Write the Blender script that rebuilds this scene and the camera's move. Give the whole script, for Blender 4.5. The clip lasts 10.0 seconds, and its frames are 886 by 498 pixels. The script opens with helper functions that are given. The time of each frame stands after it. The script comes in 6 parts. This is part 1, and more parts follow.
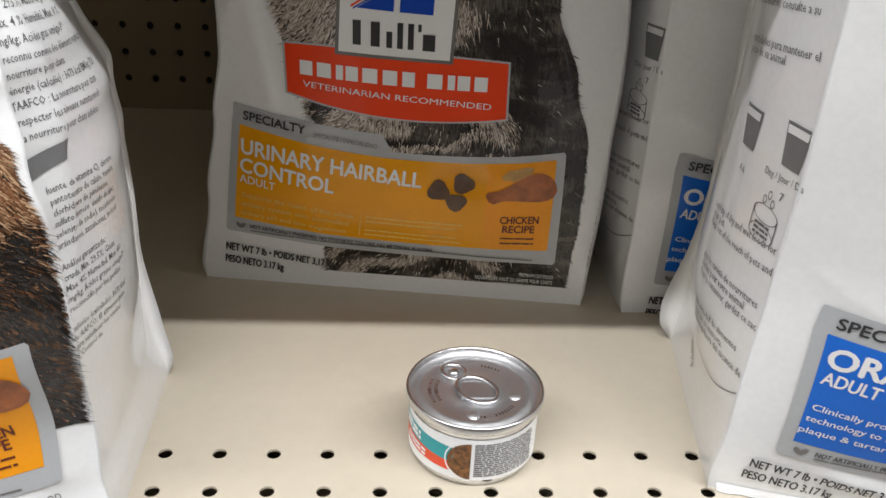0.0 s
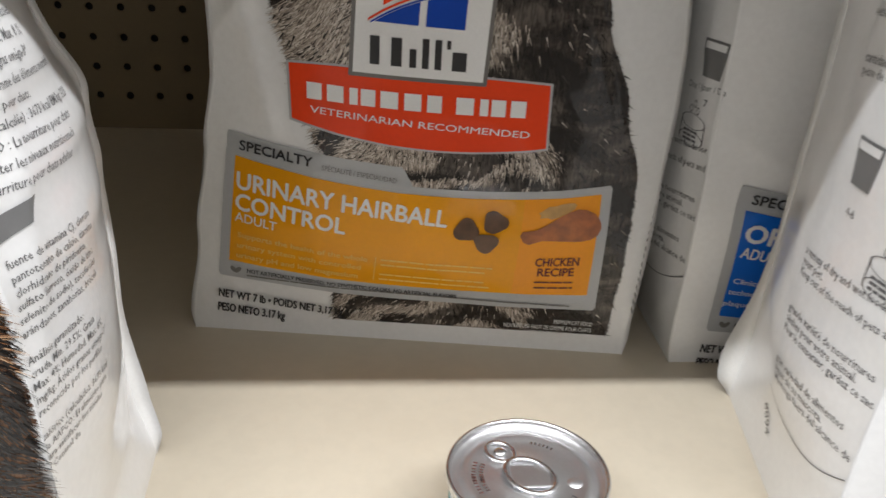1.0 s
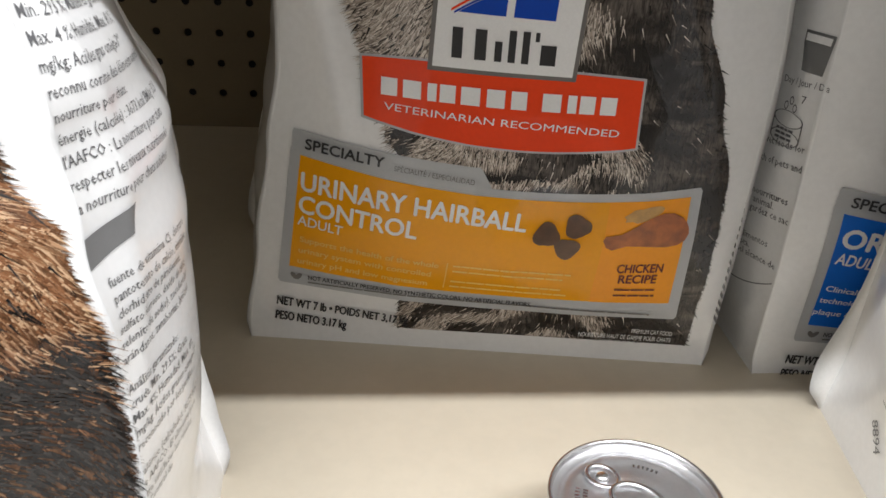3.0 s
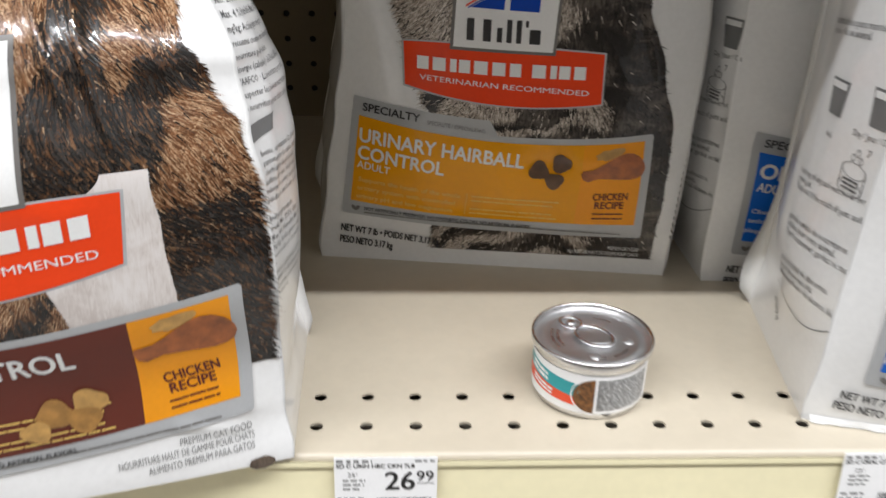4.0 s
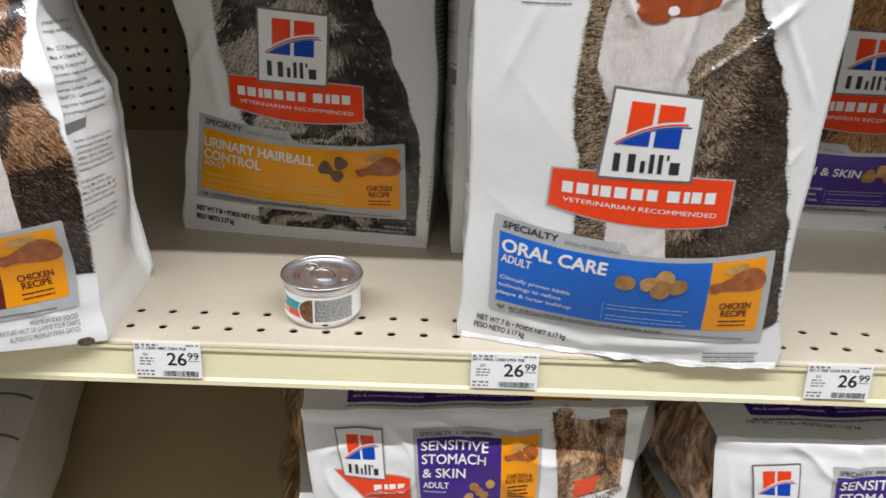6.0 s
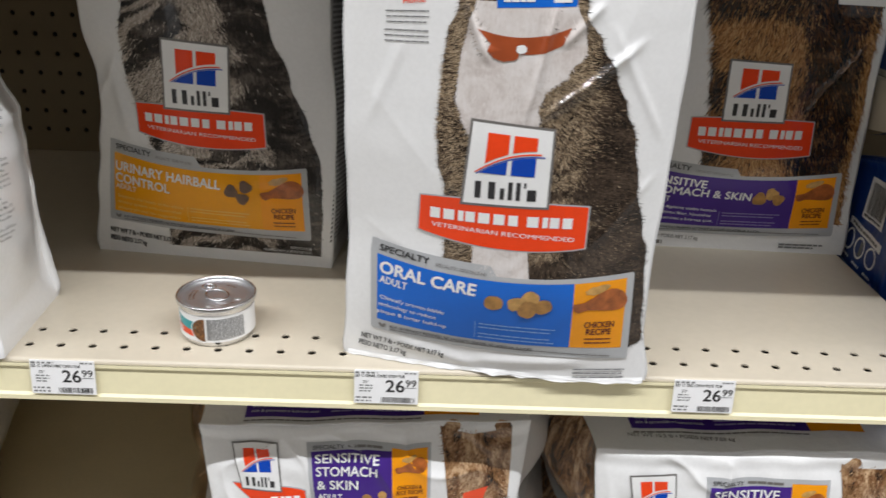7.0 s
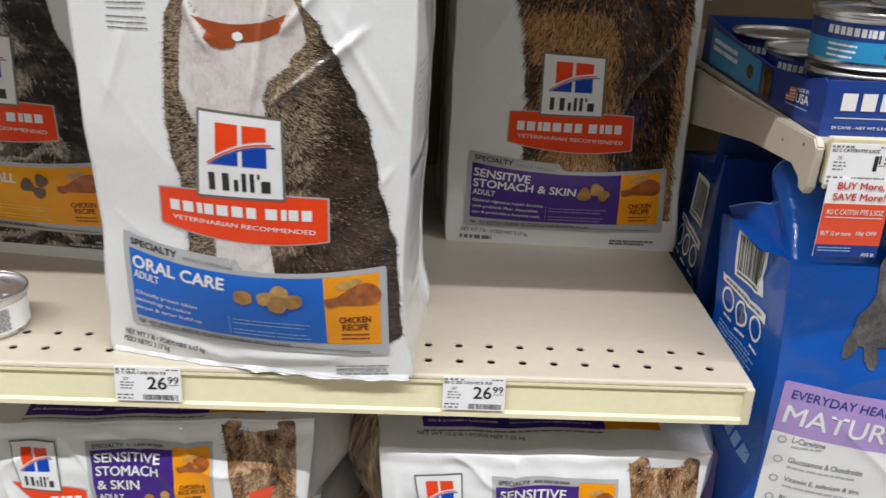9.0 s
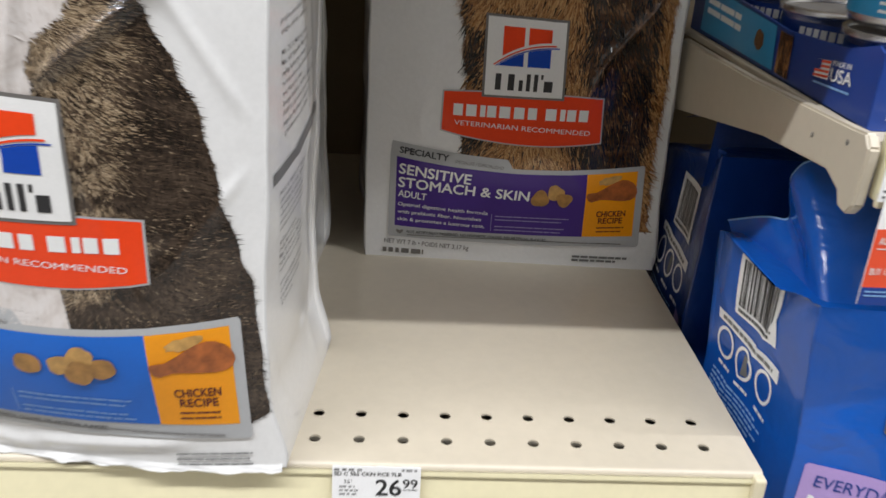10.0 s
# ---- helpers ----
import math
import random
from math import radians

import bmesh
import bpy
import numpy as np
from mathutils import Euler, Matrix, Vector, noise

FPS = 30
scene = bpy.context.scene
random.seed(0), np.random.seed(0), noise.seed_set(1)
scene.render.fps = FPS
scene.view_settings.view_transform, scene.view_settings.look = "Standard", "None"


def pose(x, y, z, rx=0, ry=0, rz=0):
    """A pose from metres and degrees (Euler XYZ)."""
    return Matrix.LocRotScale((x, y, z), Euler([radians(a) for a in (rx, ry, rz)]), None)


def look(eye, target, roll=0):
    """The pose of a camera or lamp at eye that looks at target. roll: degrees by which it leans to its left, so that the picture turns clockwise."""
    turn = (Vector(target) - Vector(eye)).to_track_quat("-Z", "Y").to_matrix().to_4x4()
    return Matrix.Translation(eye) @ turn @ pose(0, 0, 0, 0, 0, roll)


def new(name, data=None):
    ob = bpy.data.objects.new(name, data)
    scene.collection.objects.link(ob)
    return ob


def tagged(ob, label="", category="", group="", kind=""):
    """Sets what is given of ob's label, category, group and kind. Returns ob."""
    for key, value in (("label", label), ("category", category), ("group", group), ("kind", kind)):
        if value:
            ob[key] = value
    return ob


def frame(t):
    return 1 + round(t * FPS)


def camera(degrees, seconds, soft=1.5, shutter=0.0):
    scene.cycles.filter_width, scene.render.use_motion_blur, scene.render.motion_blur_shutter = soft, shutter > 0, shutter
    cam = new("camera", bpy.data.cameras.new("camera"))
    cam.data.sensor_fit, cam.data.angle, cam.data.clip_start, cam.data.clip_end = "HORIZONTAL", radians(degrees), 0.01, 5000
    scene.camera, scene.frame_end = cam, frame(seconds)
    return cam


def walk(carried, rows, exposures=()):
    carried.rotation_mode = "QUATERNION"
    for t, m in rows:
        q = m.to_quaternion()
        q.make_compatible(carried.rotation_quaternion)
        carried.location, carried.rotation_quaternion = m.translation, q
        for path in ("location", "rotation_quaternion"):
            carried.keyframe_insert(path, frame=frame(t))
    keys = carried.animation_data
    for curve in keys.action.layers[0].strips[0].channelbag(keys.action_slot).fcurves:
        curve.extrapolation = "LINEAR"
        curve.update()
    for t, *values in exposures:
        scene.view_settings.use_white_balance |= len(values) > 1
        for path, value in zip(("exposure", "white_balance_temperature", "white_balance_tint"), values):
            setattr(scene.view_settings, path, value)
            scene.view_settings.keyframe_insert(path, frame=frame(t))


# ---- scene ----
cam = camera(54.0, 10.0, shutter=0.35)
PATH = [
    (0, (0.103, -0.271, 1.28), (0.23, 1.503, 0.365), 3.0),
    (0.5, (0.099, -0.243, 1.279), (0.226, 1.53, 0.362), 2.9),
    (1, (0.078, -0.201, 1.268), (0.27, 1.573, 0.367), 3.3),
    (1.5, (0.048, -0.178, 1.255), (0.253, 1.596, 0.355), 3.5),
    (2, (0.045, -0.166, 1.257), (0.252, 1.608, 0.358), 3.5),
    (2.2, (0.045, -0.162, 1.257), (0.255, 1.608, 0.349), 3.6),
    (3.3, (0.039, -0.189, 1.26), (0.216, 1.584, 0.351), 3.1),
    (3.5, (0.035, -0.224, 1.266), (0.191, 1.553, 0.362), 2.8),
    (4, (0.042, -0.333, 1.277), (0.142, 1.465, 0.406), 1.6),
    (4.5, (0.095, -0.435, 1.287), (0.189, 1.368, 0.425), 1.9),
    (5, (0.15, -0.524, 1.301), (0.153, 1.304, 0.49), 2.2),
    (5.5, (0.203, -0.56, 1.315), (0.202, 1.27, 0.508), 2.2),
    (5.7, (0.221, -0.556, 1.323), (0.216, 1.272, 0.512), 2.0),
    (6.8, (0.296, -0.595, 1.356), (0.327, 1.247, 0.577), 2.2),
    (7, (0.321, -0.591, 1.357), (0.354, 1.252, 0.581), 2.3),
    (7.5, (0.379, -0.593, 1.361), (0.415, 1.252, 0.591), 2.5),
    (8, (0.422, -0.596, 1.361), (0.462, 1.248, 0.588), 2.4),
    (8.5, (0.46, -0.594, 1.363), (0.507, 1.249, 0.587), 2.5),
    (9, (0.499, -0.581, 1.353), (0.55, 1.263, 0.581), 2.6),
    (9.5, (0.539, -0.51, 1.332), (0.609, 1.336, 0.567), 2.8),
    (10, (0.549, -0.386, 1.307), (0.663, 1.438, 0.497), 3.6),
]
walk(cam, [(t, look(eye, target, roll)) for t, eye, target, roll in PATH],
     [(0.0, 0.1), (0.5, 0.2), (1.0, 0.44), (1.5, 0.56), (2.2, 0.58), (3.3, 0.45), (4.0, 0.12), (4.5, 0.0), (9.0, 0.0), (10.0, 0.14)])

# ---- light: fluorescent strips that run along the aisle, under the ceiling ----
world = bpy.data.worlds.new("store_air")
world.use_nodes = True
world.node_tree.nodes["Background"].inputs[0].default_value = (1.0, 0.98, 0.95, 1)
world.node_tree.nodes["Background"].inputs[1].default_value = 0.006
scene.world = world
STRIPS = [(-1.235, 0.045, 236.0), (-4.5, 0.11, 29.0), (2.6, 0.11, 8.0)]
for strip_y, strip_wide, watts in STRIPS:
    lamp = bpy.data.lights.new("fluorescent_strip", "AREA")
    lamp.shape, lamp.size, lamp.size_y = "RECTANGLE", 7.0, strip_wide
    lamp.energy, lamp.color = watts, (0.95, 0.965, 1.0)
    new("fluorescent_strip", lamp).matrix_world = pose(0.3, strip_y, 3.93)


# ---- materials ----
def nodes_of(name):
    m = bpy.data.materials.new(name)
    m.use_nodes = True
    nt = m.node_tree
    return m, nt, nt.nodes["Principled BSDF"]


def noise_node(nt, scale, detail=3.0, stretch=None, rough=0.55, warp=0.0):
    co = nt.nodes.new("ShaderNodeTexCoord")
    n = nt.nodes.new("ShaderNodeTexNoise")
    n.inputs["Scale"].default_value, n.inputs["Detail"].default_value = scale, detail
    n.inputs["Roughness"].default_value, n.inputs["Distortion"].default_value = rough, warp
    if stretch:
        mp = nt.nodes.new("ShaderNodeMapping")
        mp.inputs["Rotation"].default_value = [radians(a) for a in stretch[3:6]] if len(stretch) > 3 else (0, 0, 0)
        mp.inputs["Scale"].default_value = stretch[:3]
        nt.links.new(co.outputs["Object"], mp.inputs["Vector"])
        nt.links.new(mp.outputs["Vector"], n.inputs["Vector"])
    else:
        nt.links.new(co.outputs["Object"], n.inputs["Vector"])
    return n.outputs["Fac"]


def ramp(nt, fac, stops):
    r = nt.nodes.new("ShaderNodeValToRGB")
    while len(r.color_ramp.elements) < len(stops):
        r.color_ramp.elements.new(0.5)
    for e, (at, c) in zip(r.color_ramp.elements, stops):
        e.position, e.color = at, (*c, 1)
    nt.links.new(fac, r.inputs["Fac"])
    return r.outputs["Color"]


def blend(nt, fac, a, b, kind="MIX"):
    m = nt.nodes.new("ShaderNodeMix")
    m.data_type, m.blend_type = "RGBA", kind
    for socket, v in ((m.inputs[0], fac), (m.inputs[6], a), (m.inputs[7], b)):
        if isinstance(v, (int, float)):
            socket.default_value = v
        elif isinstance(v, tuple):
            socket.default_value = (*v, 1)
        else:
            nt.links.new(v, socket)
    return m.outputs[2]


def bump(nt, bsdf, fac, strength, distance):
    b = nt.nodes.new("ShaderNodeBump")
    b.inputs["Strength"].default_value, b.inputs["Distance"].default_value = strength, distance
    nt.links.new(fac, b.inputs["Height"])
    if bsdf.inputs["Normal"].is_linked:
        nt.links.new(bsdf.inputs["Normal"].links[0].from_socket, b.inputs["Normal"])
    nt.links.new(b.outputs["Normal"], bsdf.inputs["Normal"])


def surface(name, colour, rough=0.4, vary=0.08, scale=30.0, fine=0.15, coat=0.0, metal=0.0, dent=0.0, dent_scale=35.0, spec=0.5):
    """A painted, printed or moulded surface: base colour varied at two scales, fine relief and shallow dents."""
    m, nt, b = nodes_of(name)
    dark = tuple(c * (1 - vary) for c in colour)
    light = tuple(min(1.0, c * (1 + vary * 0.6)) for c in colour)
    broad = ramp(nt, noise_node(nt, scale, 4), [(0.3, dark), (0.7, light)])
    grain = ramp(nt, noise_node(nt, scale * 22, 2), [(0.35, (0.965, 0.965, 0.965)), (0.65, (1, 1, 1))])
    nt.links.new(blend(nt, 1.0, broad, grain, "MULTIPLY"), b.inputs["Base Color"])
    b.inputs["Roughness"].default_value, b.inputs["Metallic"].default_value = rough, metal
    b.inputs["Coat Weight"].default_value, b.inputs["Coat Roughness"].default_value = coat, 0.06
    b.inputs["Specular IOR Level"].default_value = spec
    if fine:
        bump(nt, b, noise_node(nt, scale * 30, 2), fine, 0.0004)
    if dent:
        bump(nt, b, noise_node(nt, dent_scale, 3, warp=0.8), dent, 0.004)
    return m


def fur(name, dark, mid, light, band=(60, 60, 260), turn=(0, 0, 0), hair=(1500, 1500, 170), lean=(0, 0, 0), pos=(0.34, 0.5, 0.64), gloss=0.25, weigh=0.55):
    """A glossy print of fur: broad bands and fine hair streaks."""
    m, nt, b = nodes_of(name)
    bands = noise_node(nt, 1.0, 4, (*band, *turn), 0.6, 0.9)
    streak = noise_node(nt, 1.0, 3, (*hair, *lean), 0.6, 1.6)
    shares = []
    for fac, low, high, share in ((bands, 0.36, 0.64, weigh), (streak, 0.3, 0.7, 1 - weigh)):
        spread = nt.nodes.new("ShaderNodeMapRange")
        for k, v in (("From Min", low), ("From Max", high), ("To Max", share)):
            spread.inputs[k].default_value = v
        nt.links.new(fac, spread.inputs["Value"])
        shares.append(spread.outputs["Result"])
    both = nt.nodes.new("ShaderNodeMath")
    nt.links.new(shares[0], both.inputs[0])
    nt.links.new(shares[1], both.inputs[1])
    nt.links.new(ramp(nt, both.outputs[0], [(pos[0], dark), (pos[1], mid), (pos[2], light)]), b.inputs["Base Color"])
    b.inputs["Roughness"].default_value, b.inputs["Coat Weight"].default_value = gloss, 0.8
    b.inputs["Specular IOR Level"].default_value = 0.3
    b.inputs["Coat Roughness"].default_value = 0.05
    return m


def hairs(name, dark, mid, light, gloss=0.25):
    """Single printed hairs, each of its own shade."""
    m, nt, b = nodes_of(name)
    each = nt.nodes.new("ShaderNodeNewGeometry").outputs["Random Per Island"]
    nt.links.new(ramp(nt, each, [(0.0, dark), (0.5, mid), (1.0, light)]), b.inputs["Base Color"])
    b.inputs["Roughness"].default_value, b.inputs["Coat Weight"].default_value = gloss, 0.8
    b.inputs["Specular IOR Level"].default_value = 0.3
    b.inputs["Coat Roughness"].default_value = 0.05
    return m


M = {}
M["deck"] = surface("cream_enamel", (0.59, 0.525, 0.415), 0.36, 0.035, 6, 0.03)
# Deck paint with the shade behind the bags put into its colour.
M["deck_shaded"] = surface("shaded_beige_pegboard", (0.20, 0.152, 0.085), 0.55, 0.08, 12, 0.2)
# Lighter copy of the deck paint, makes up for missing light down there.
M["deck_low"] = surface("lightened_beige_steel", (0.70, 0.59, 0.37), 0.5, 0.06, 8, 0.1)
# Near-black, stands for the shade inside the peg holes.
M["hole_shade"] = surface("black_hole_shade", (0.015, 0.013, 0.012), 0.8, 0.1, 20)
M["lip"] = surface("cream_price_rail", (0.88, 0.81, 0.54), 0.28, 0.03, 7, 0.05, coat=0.3)
M["rail_edge"] = surface("cream_rail_cap", (0.74, 0.67, 0.48), 0.35, 0.05, 14, 0.08)
M["film"] = surface("white_bag_film", (0.82, 0.82, 0.815), 0.3, 0.025, 14, 0.02, coat=0.7, dent=0.2, dent_scale=18)
M["film_soft"] = surface("white_pouch_film", (0.82, 0.82, 0.81), 0.34, 0.05, 18, 0.1, coat=0.3, dent=0.5, dent_scale=30)
M["seal"] = surface("white_seal_film", (0.84, 0.84, 0.83), 0.35, 0.03, 30, 0.1)
M["grey"] = surface("silver_print", (0.44, 0.45, 0.46), 0.3, 0.04, 25, 0.05, coat=0.3)
M["plate_edge"] = surface("dark_grey_print", (0.16, 0.15, 0.14), 0.3, 0.04, 40, 0.05, coat=0.3)
M["red"] = surface("orange_red_print", (0.85, 0.062, 0.012), 0.27, 0.05, 22, 0.05, coat=0.3, spec=0.22)
M["blue"] = surface("blue_print", (0.008, 0.135, 0.60), 0.27, 0.06, 22, 0.05, coat=0.3, spec=0.22)
M["navy"] = surface("royal_blue_print", (0.006, 0.06, 0.42), 0.27, 0.05, 22, 0.05, coat=0.3, spec=0.22)
M["yellow"] = surface("golden_yellow_print", (0.83, 0.345, 0.002), 0.25, 0.06, 20, 0.05, coat=0.3, spec=0.22)
M["orange"] = surface("orange_print", (0.88, 0.33, 0.008), 0.27, 0.06, 22, 0.05, coat=0.3, spec=0.22)
M["purple"] = surface("violet_print", (0.062, 0.024, 0.225), 0.27, 0.08, 22, 0.05, coat=0.3, spec=0.22)
M["brown"] = surface("russet_print", (0.13, 0.026, 0.015), 0.27, 0.1, 22, 0.05, coat=0.3, spec=0.22)
M["white"] = surface("white_print", (0.82, 0.82, 0.81), 0.3, 0.02, 40, 0.04, coat=0.2)
M["black"] = surface("black_print", (0.025, 0.025, 0.027), 0.32, 0.1, 40, 0.04, coat=0.2)
M["fine_print"] = surface("grey_small_print", (0.18, 0.18, 0.18), 0.4, 0.1, 60, 0.03)
M["side_print"] = surface("dark_small_type", (0.13, 0.13, 0.135), 0.4, 0.1, 60, 0.02)
M["pale_print"] = surface("pale_yellow_print", (0.88, 0.6, 0.16), 0.3, 0.05, 40, 0.03)
M["sky_print"] = surface("pale_blue_print", (0.25, 0.45, 0.75), 0.3, 0.05, 40, 0.03)
M["lilac_print"] = surface("pale_violet_print", (0.32, 0.27, 0.5), 0.3, 0.05, 40, 0.03)
M["roast"] = surface("roast_brown_print", (0.38, 0.105, 0.022), 0.3, 0.45, 150, 0.05, coat=0.3)
M["kibble_dark"] = surface("dark_kibble_print", (0.1, 0.045, 0.02), 0.35, 0.4, 200, 0.05, coat=0.3)
M["kibble"] = surface("tan_kibble_print", (0.55, 0.31, 0.09), 0.35, 0.3, 180, 0.05, coat=0.3)
M["kibble_shade"] = surface("brown_kibble_print", (0.40, 0.20, 0.05), 0.35, 0.35, 180, 0.05, coat=0.2)
M["collar"] = surface("tan_collar_print", (0.35, 0.07, 0.02), 0.3, 0.2, 60, 0.05, coat=0.3)
M["fur_tan"] = fur("brown_ticked_fur_print", (0.03, 0.018, 0.011), (0.15, 0.1, 0.06), (0.55, 0.43, 0.29), (30, 30, 55), (0, 8, 0), (190, 900, 1100), (0, 12, 0), (0.15, 0.5, 0.9), weigh=0.35)
M["fur_brown"] = fur("dark_brown_fur_print", (0.016, 0.011, 0.008), (0.055, 0.038, 0.026), (0.17, 0.12, 0.085), (25, 25, 30), (0, 0, 0), (300, 900, 1000), (0, 30, 0), (0.2, 0.55, 0.95), weigh=0.5)
M["fur_pale"] = fur("pale_fur_print", (0.55, 0.49, 0.46), (0.66, 0.61, 0.58), (0.72, 0.68, 0.66), (30, 30, 40), (0, 0, 0), (700, 700, 100), (0, 5, 0), (0.2, 0.5, 0.8))
M["fur_ginger"] = fur("ginger_black_fur_print", (0.009, 0.006, 0.005), (0.12, 0.045, 0.015), (0.55, 0.3, 0.13), (26, 26, 17), (0, 25, 0), (700, 700, 120), (0, 22, 0), (0.30, 0.52, 0.88), weigh=0.65)
M["fur_kit"] = fur("brown_striped_fur_print", (0.025, 0.013, 0.007), (0.24, 0.12, 0.05), (0.68, 0.48, 0.29), (75, 75, 28), (0, 10, 0), (1100, 1100, 160), (0, 15, 0), (0.25, 0.5, 0.9), weigh=0.6)
M["fur_slate"] = fur("slate_grey_fur_print", (0.07, 0.065, 0.065), (0.13, 0.12, 0.12), (0.22, 0.2, 0.2), (30, 30, 40), (0, 0, 0), (1100, 1100, 160), (0, 5, 0), (0.2, 0.5, 0.8))
M["fur_soot"] = fur("soot_grey_fur_print", (0.008, 0.007, 0.007), (0.03, 0.025, 0.022), (0.13, 0.11, 0.095), (25, 25, 60), (0, 0, 0), (700, 700, 110), (0, 10, 0), (0.25, 0.5, 0.9))
M["fur_umber"] = fur("umber_fur_print", (0.014, 0.0095, 0.007), (0.04, 0.027, 0.019), (0.11, 0.078, 0.054), (25, 25, 40), (0, 0, 0), (600, 600, 120), (0, 12, 0), (0.2, 0.5, 0.9))
M["fur_rust"] = fur("rust_brown_fur_print", (0.02, 0.01, 0.006), (0.1, 0.045, 0.02), (0.26, 0.14, 0.07), (25, 25, 40), (0, 0, 0), (800, 800, 110), (0, 25, 0), (0.2, 0.5, 0.9))
M["hair_grey"] = hairs("grey_hair_print", (0.14, 0.115, 0.095), (0.42, 0.355, 0.30), (0.76, 0.69, 0.61))
M["hair_dark"] = hairs("charcoal_hair_print", (0.006, 0.006, 0.006), (0.014, 0.012, 0.011), (0.05, 0.043, 0.038))
M["hair_tan"] = hairs("tan_hair_print", (0.12, 0.08, 0.048), (0.31, 0.225, 0.14), (0.56, 0.44, 0.30))
M["hair_brown"] = hairs("brown_hair_print", (0.012, 0.008, 0.006), (0.04, 0.027, 0.019), (0.13, 0.09, 0.06))
M["hair_ginger"] = hairs("ginger_hair_print", (0.11, 0.04, 0.012), (0.38, 0.18, 0.06), (0.62, 0.38, 0.17))
M["hair_rust"] = hairs("rust_hair_print", (0.07, 0.028, 0.012), (0.24, 0.105, 0.046), (0.60, 0.40, 0.24))
M["hair_pale"] = hairs("pale_hair_print", (0.56, 0.50, 0.46), (0.68, 0.63, 0.60), (0.76, 0.73, 0.71))
M["blue_film"] = surface("blue_bag_film", (0.004, 0.095, 0.47), 0.24, 0.1, 16, 0.03, coat=0.5, dent=1.0, dent_scale=19)
# Darker copy of the blue film: the rear bag's shade is in the colour.
M["shaded_blue_film"] = surface("shaded_blue_bag_film", (0.004, 0.035, 0.21), 0.28, 0.15, 16, 0.06, coat=0.35, dent=0.6, dent_scale=24)
M["lilac"] = surface("lilac_print", (0.43, 0.30, 0.62), 0.28, 0.05, 22, 0.05, coat=0.3)
M["paper"] = surface("white_paper", (0.9, 0.9, 0.9), 0.5, 0.03, 40, 0.1)
M["ink"] = surface("black_ink", (0.02, 0.02, 0.02), 0.5, 0.1, 60)
M["sale"] = surface("red_sale_paper", (0.80, 0.085, 0.03), 0.5, 0.05, 30, 0.08)
M["sale_ink"] = surface("red_sale_ink", (0.6, 0.04, 0.03), 0.5, 0.05, 30, 0.0)
M["carton"] = surface("blue_carton", (0.012, 0.05, 0.27), 0.35, 0.08, 20, 0.12, coat=0.2)
M["aqua"] = surface("aqua_print", (0.03, 0.32, 0.62), 0.3, 0.06, 20, 0.05, coat=0.2)
M["teal"] = surface("teal_print", (0.02, 0.33, 0.36), 0.3, 0.05, 40, 0.05)
M["tin"] = surface("brushed_tin", (0.72, 0.72, 0.73), 0.27, 0.05, 60, 0.15, metal=1.0)
M["tin_lid"] = surface("stamped_tin_lid", (0.74, 0.74, 0.75), 0.42, 0.06, 45, 0.12, metal=1.0, dent=0.1, dent_scale=120)
M["crumbs"] = surface("brown_food_print", (0.19, 0.08, 0.025), 0.45, 0.7, 500, 0.1)
M["vinyl"] = surface("pale_vinyl_floor", (0.42, 0.40, 0.37), 0.4, 0.08, 3, 0.05)
M["paint"] = surface("white_ceiling_paint", (0.75, 0.74, 0.72), 0.8, 0.04, 4, 0.05)
M["run"] = surface("mixed_goods", (0.17, 0.145, 0.115), 0.6, 0.4, 6, 0.05)


# ---- building helpers ----
def mesh_of(name, verts, faces, smooth=False):
    me = bpy.data.meshes.new(name)
    me.from_pydata([tuple(v) for v in verts], [], faces)
    me.validate()
    if smooth:
        me.polygons.foreach_set("use_smooth", [True] * len(me.polygons))
    return me


def weld(me):
    bm = bmesh.new()
    bm.from_mesh(me)
    bmesh.ops.remove_doubles(bm, verts=bm.verts[:], dist=0.00005)
    bm.to_mesh(me)
    bm.free()
    return me


def part(name, me, material, parent, label="", kind=""):
    if isinstance(me, bmesh.types.BMesh):
        bm, me = me, bpy.data.meshes.new(name)
        bm.to_mesh(me)
        bm.free()
    me.materials.clear()
    me.materials.append(material)
    ob = new(name, me)
    ob.parent = parent
    return tagged(ob, label, kind=kind)


def thing(name, base, label, category, group="", kind=""):
    ob = new(name)
    ob.empty_display_size = 0.02
    ob.location = base
    return tagged(ob, label, category, group, kind)


def box(x0, x1, y0, y1, z0, z1, bevel=0.0, segs=2):
    bm = bmesh.new()
    bmesh.ops.create_cube(bm, size=1)
    for v in bm.verts:
        v.co = ((x0 + x1) / 2 + v.co.x * (x1 - x0), (y0 + y1) / 2 + v.co.y * (y1 - y0), (z0 + z1) / 2 + v.co.z * (z1 - z0))
    if bevel:
        bmesh.ops.bevel(bm, geom=bm.edges[:], offset=bevel, segments=segs, affect="EDGES", profile=0.5)
    return bm


def extrude_yz(profile, x0, x1, bevel=0.0):
    """A plate whose outline lies in y and z, between x0 and x1."""
    bm = bmesh.new()
    f = bm.faces.new([bm.verts.new((x0, y, z)) for y, z in profile])
    out = bmesh.ops.extrude_face_region(bm, geom=[f])
    for v in out["geom"]:
        if isinstance(v, bmesh.types.BMVert):
            v.co.x = x1
    bmesh.ops.recalc_face_normals(bm, faces=bm.faces[:])
    if bevel:
        bmesh.ops.bevel(bm, geom=bm.edges[:], offset=bevel, segments=2, affect="EDGES")
    return bm


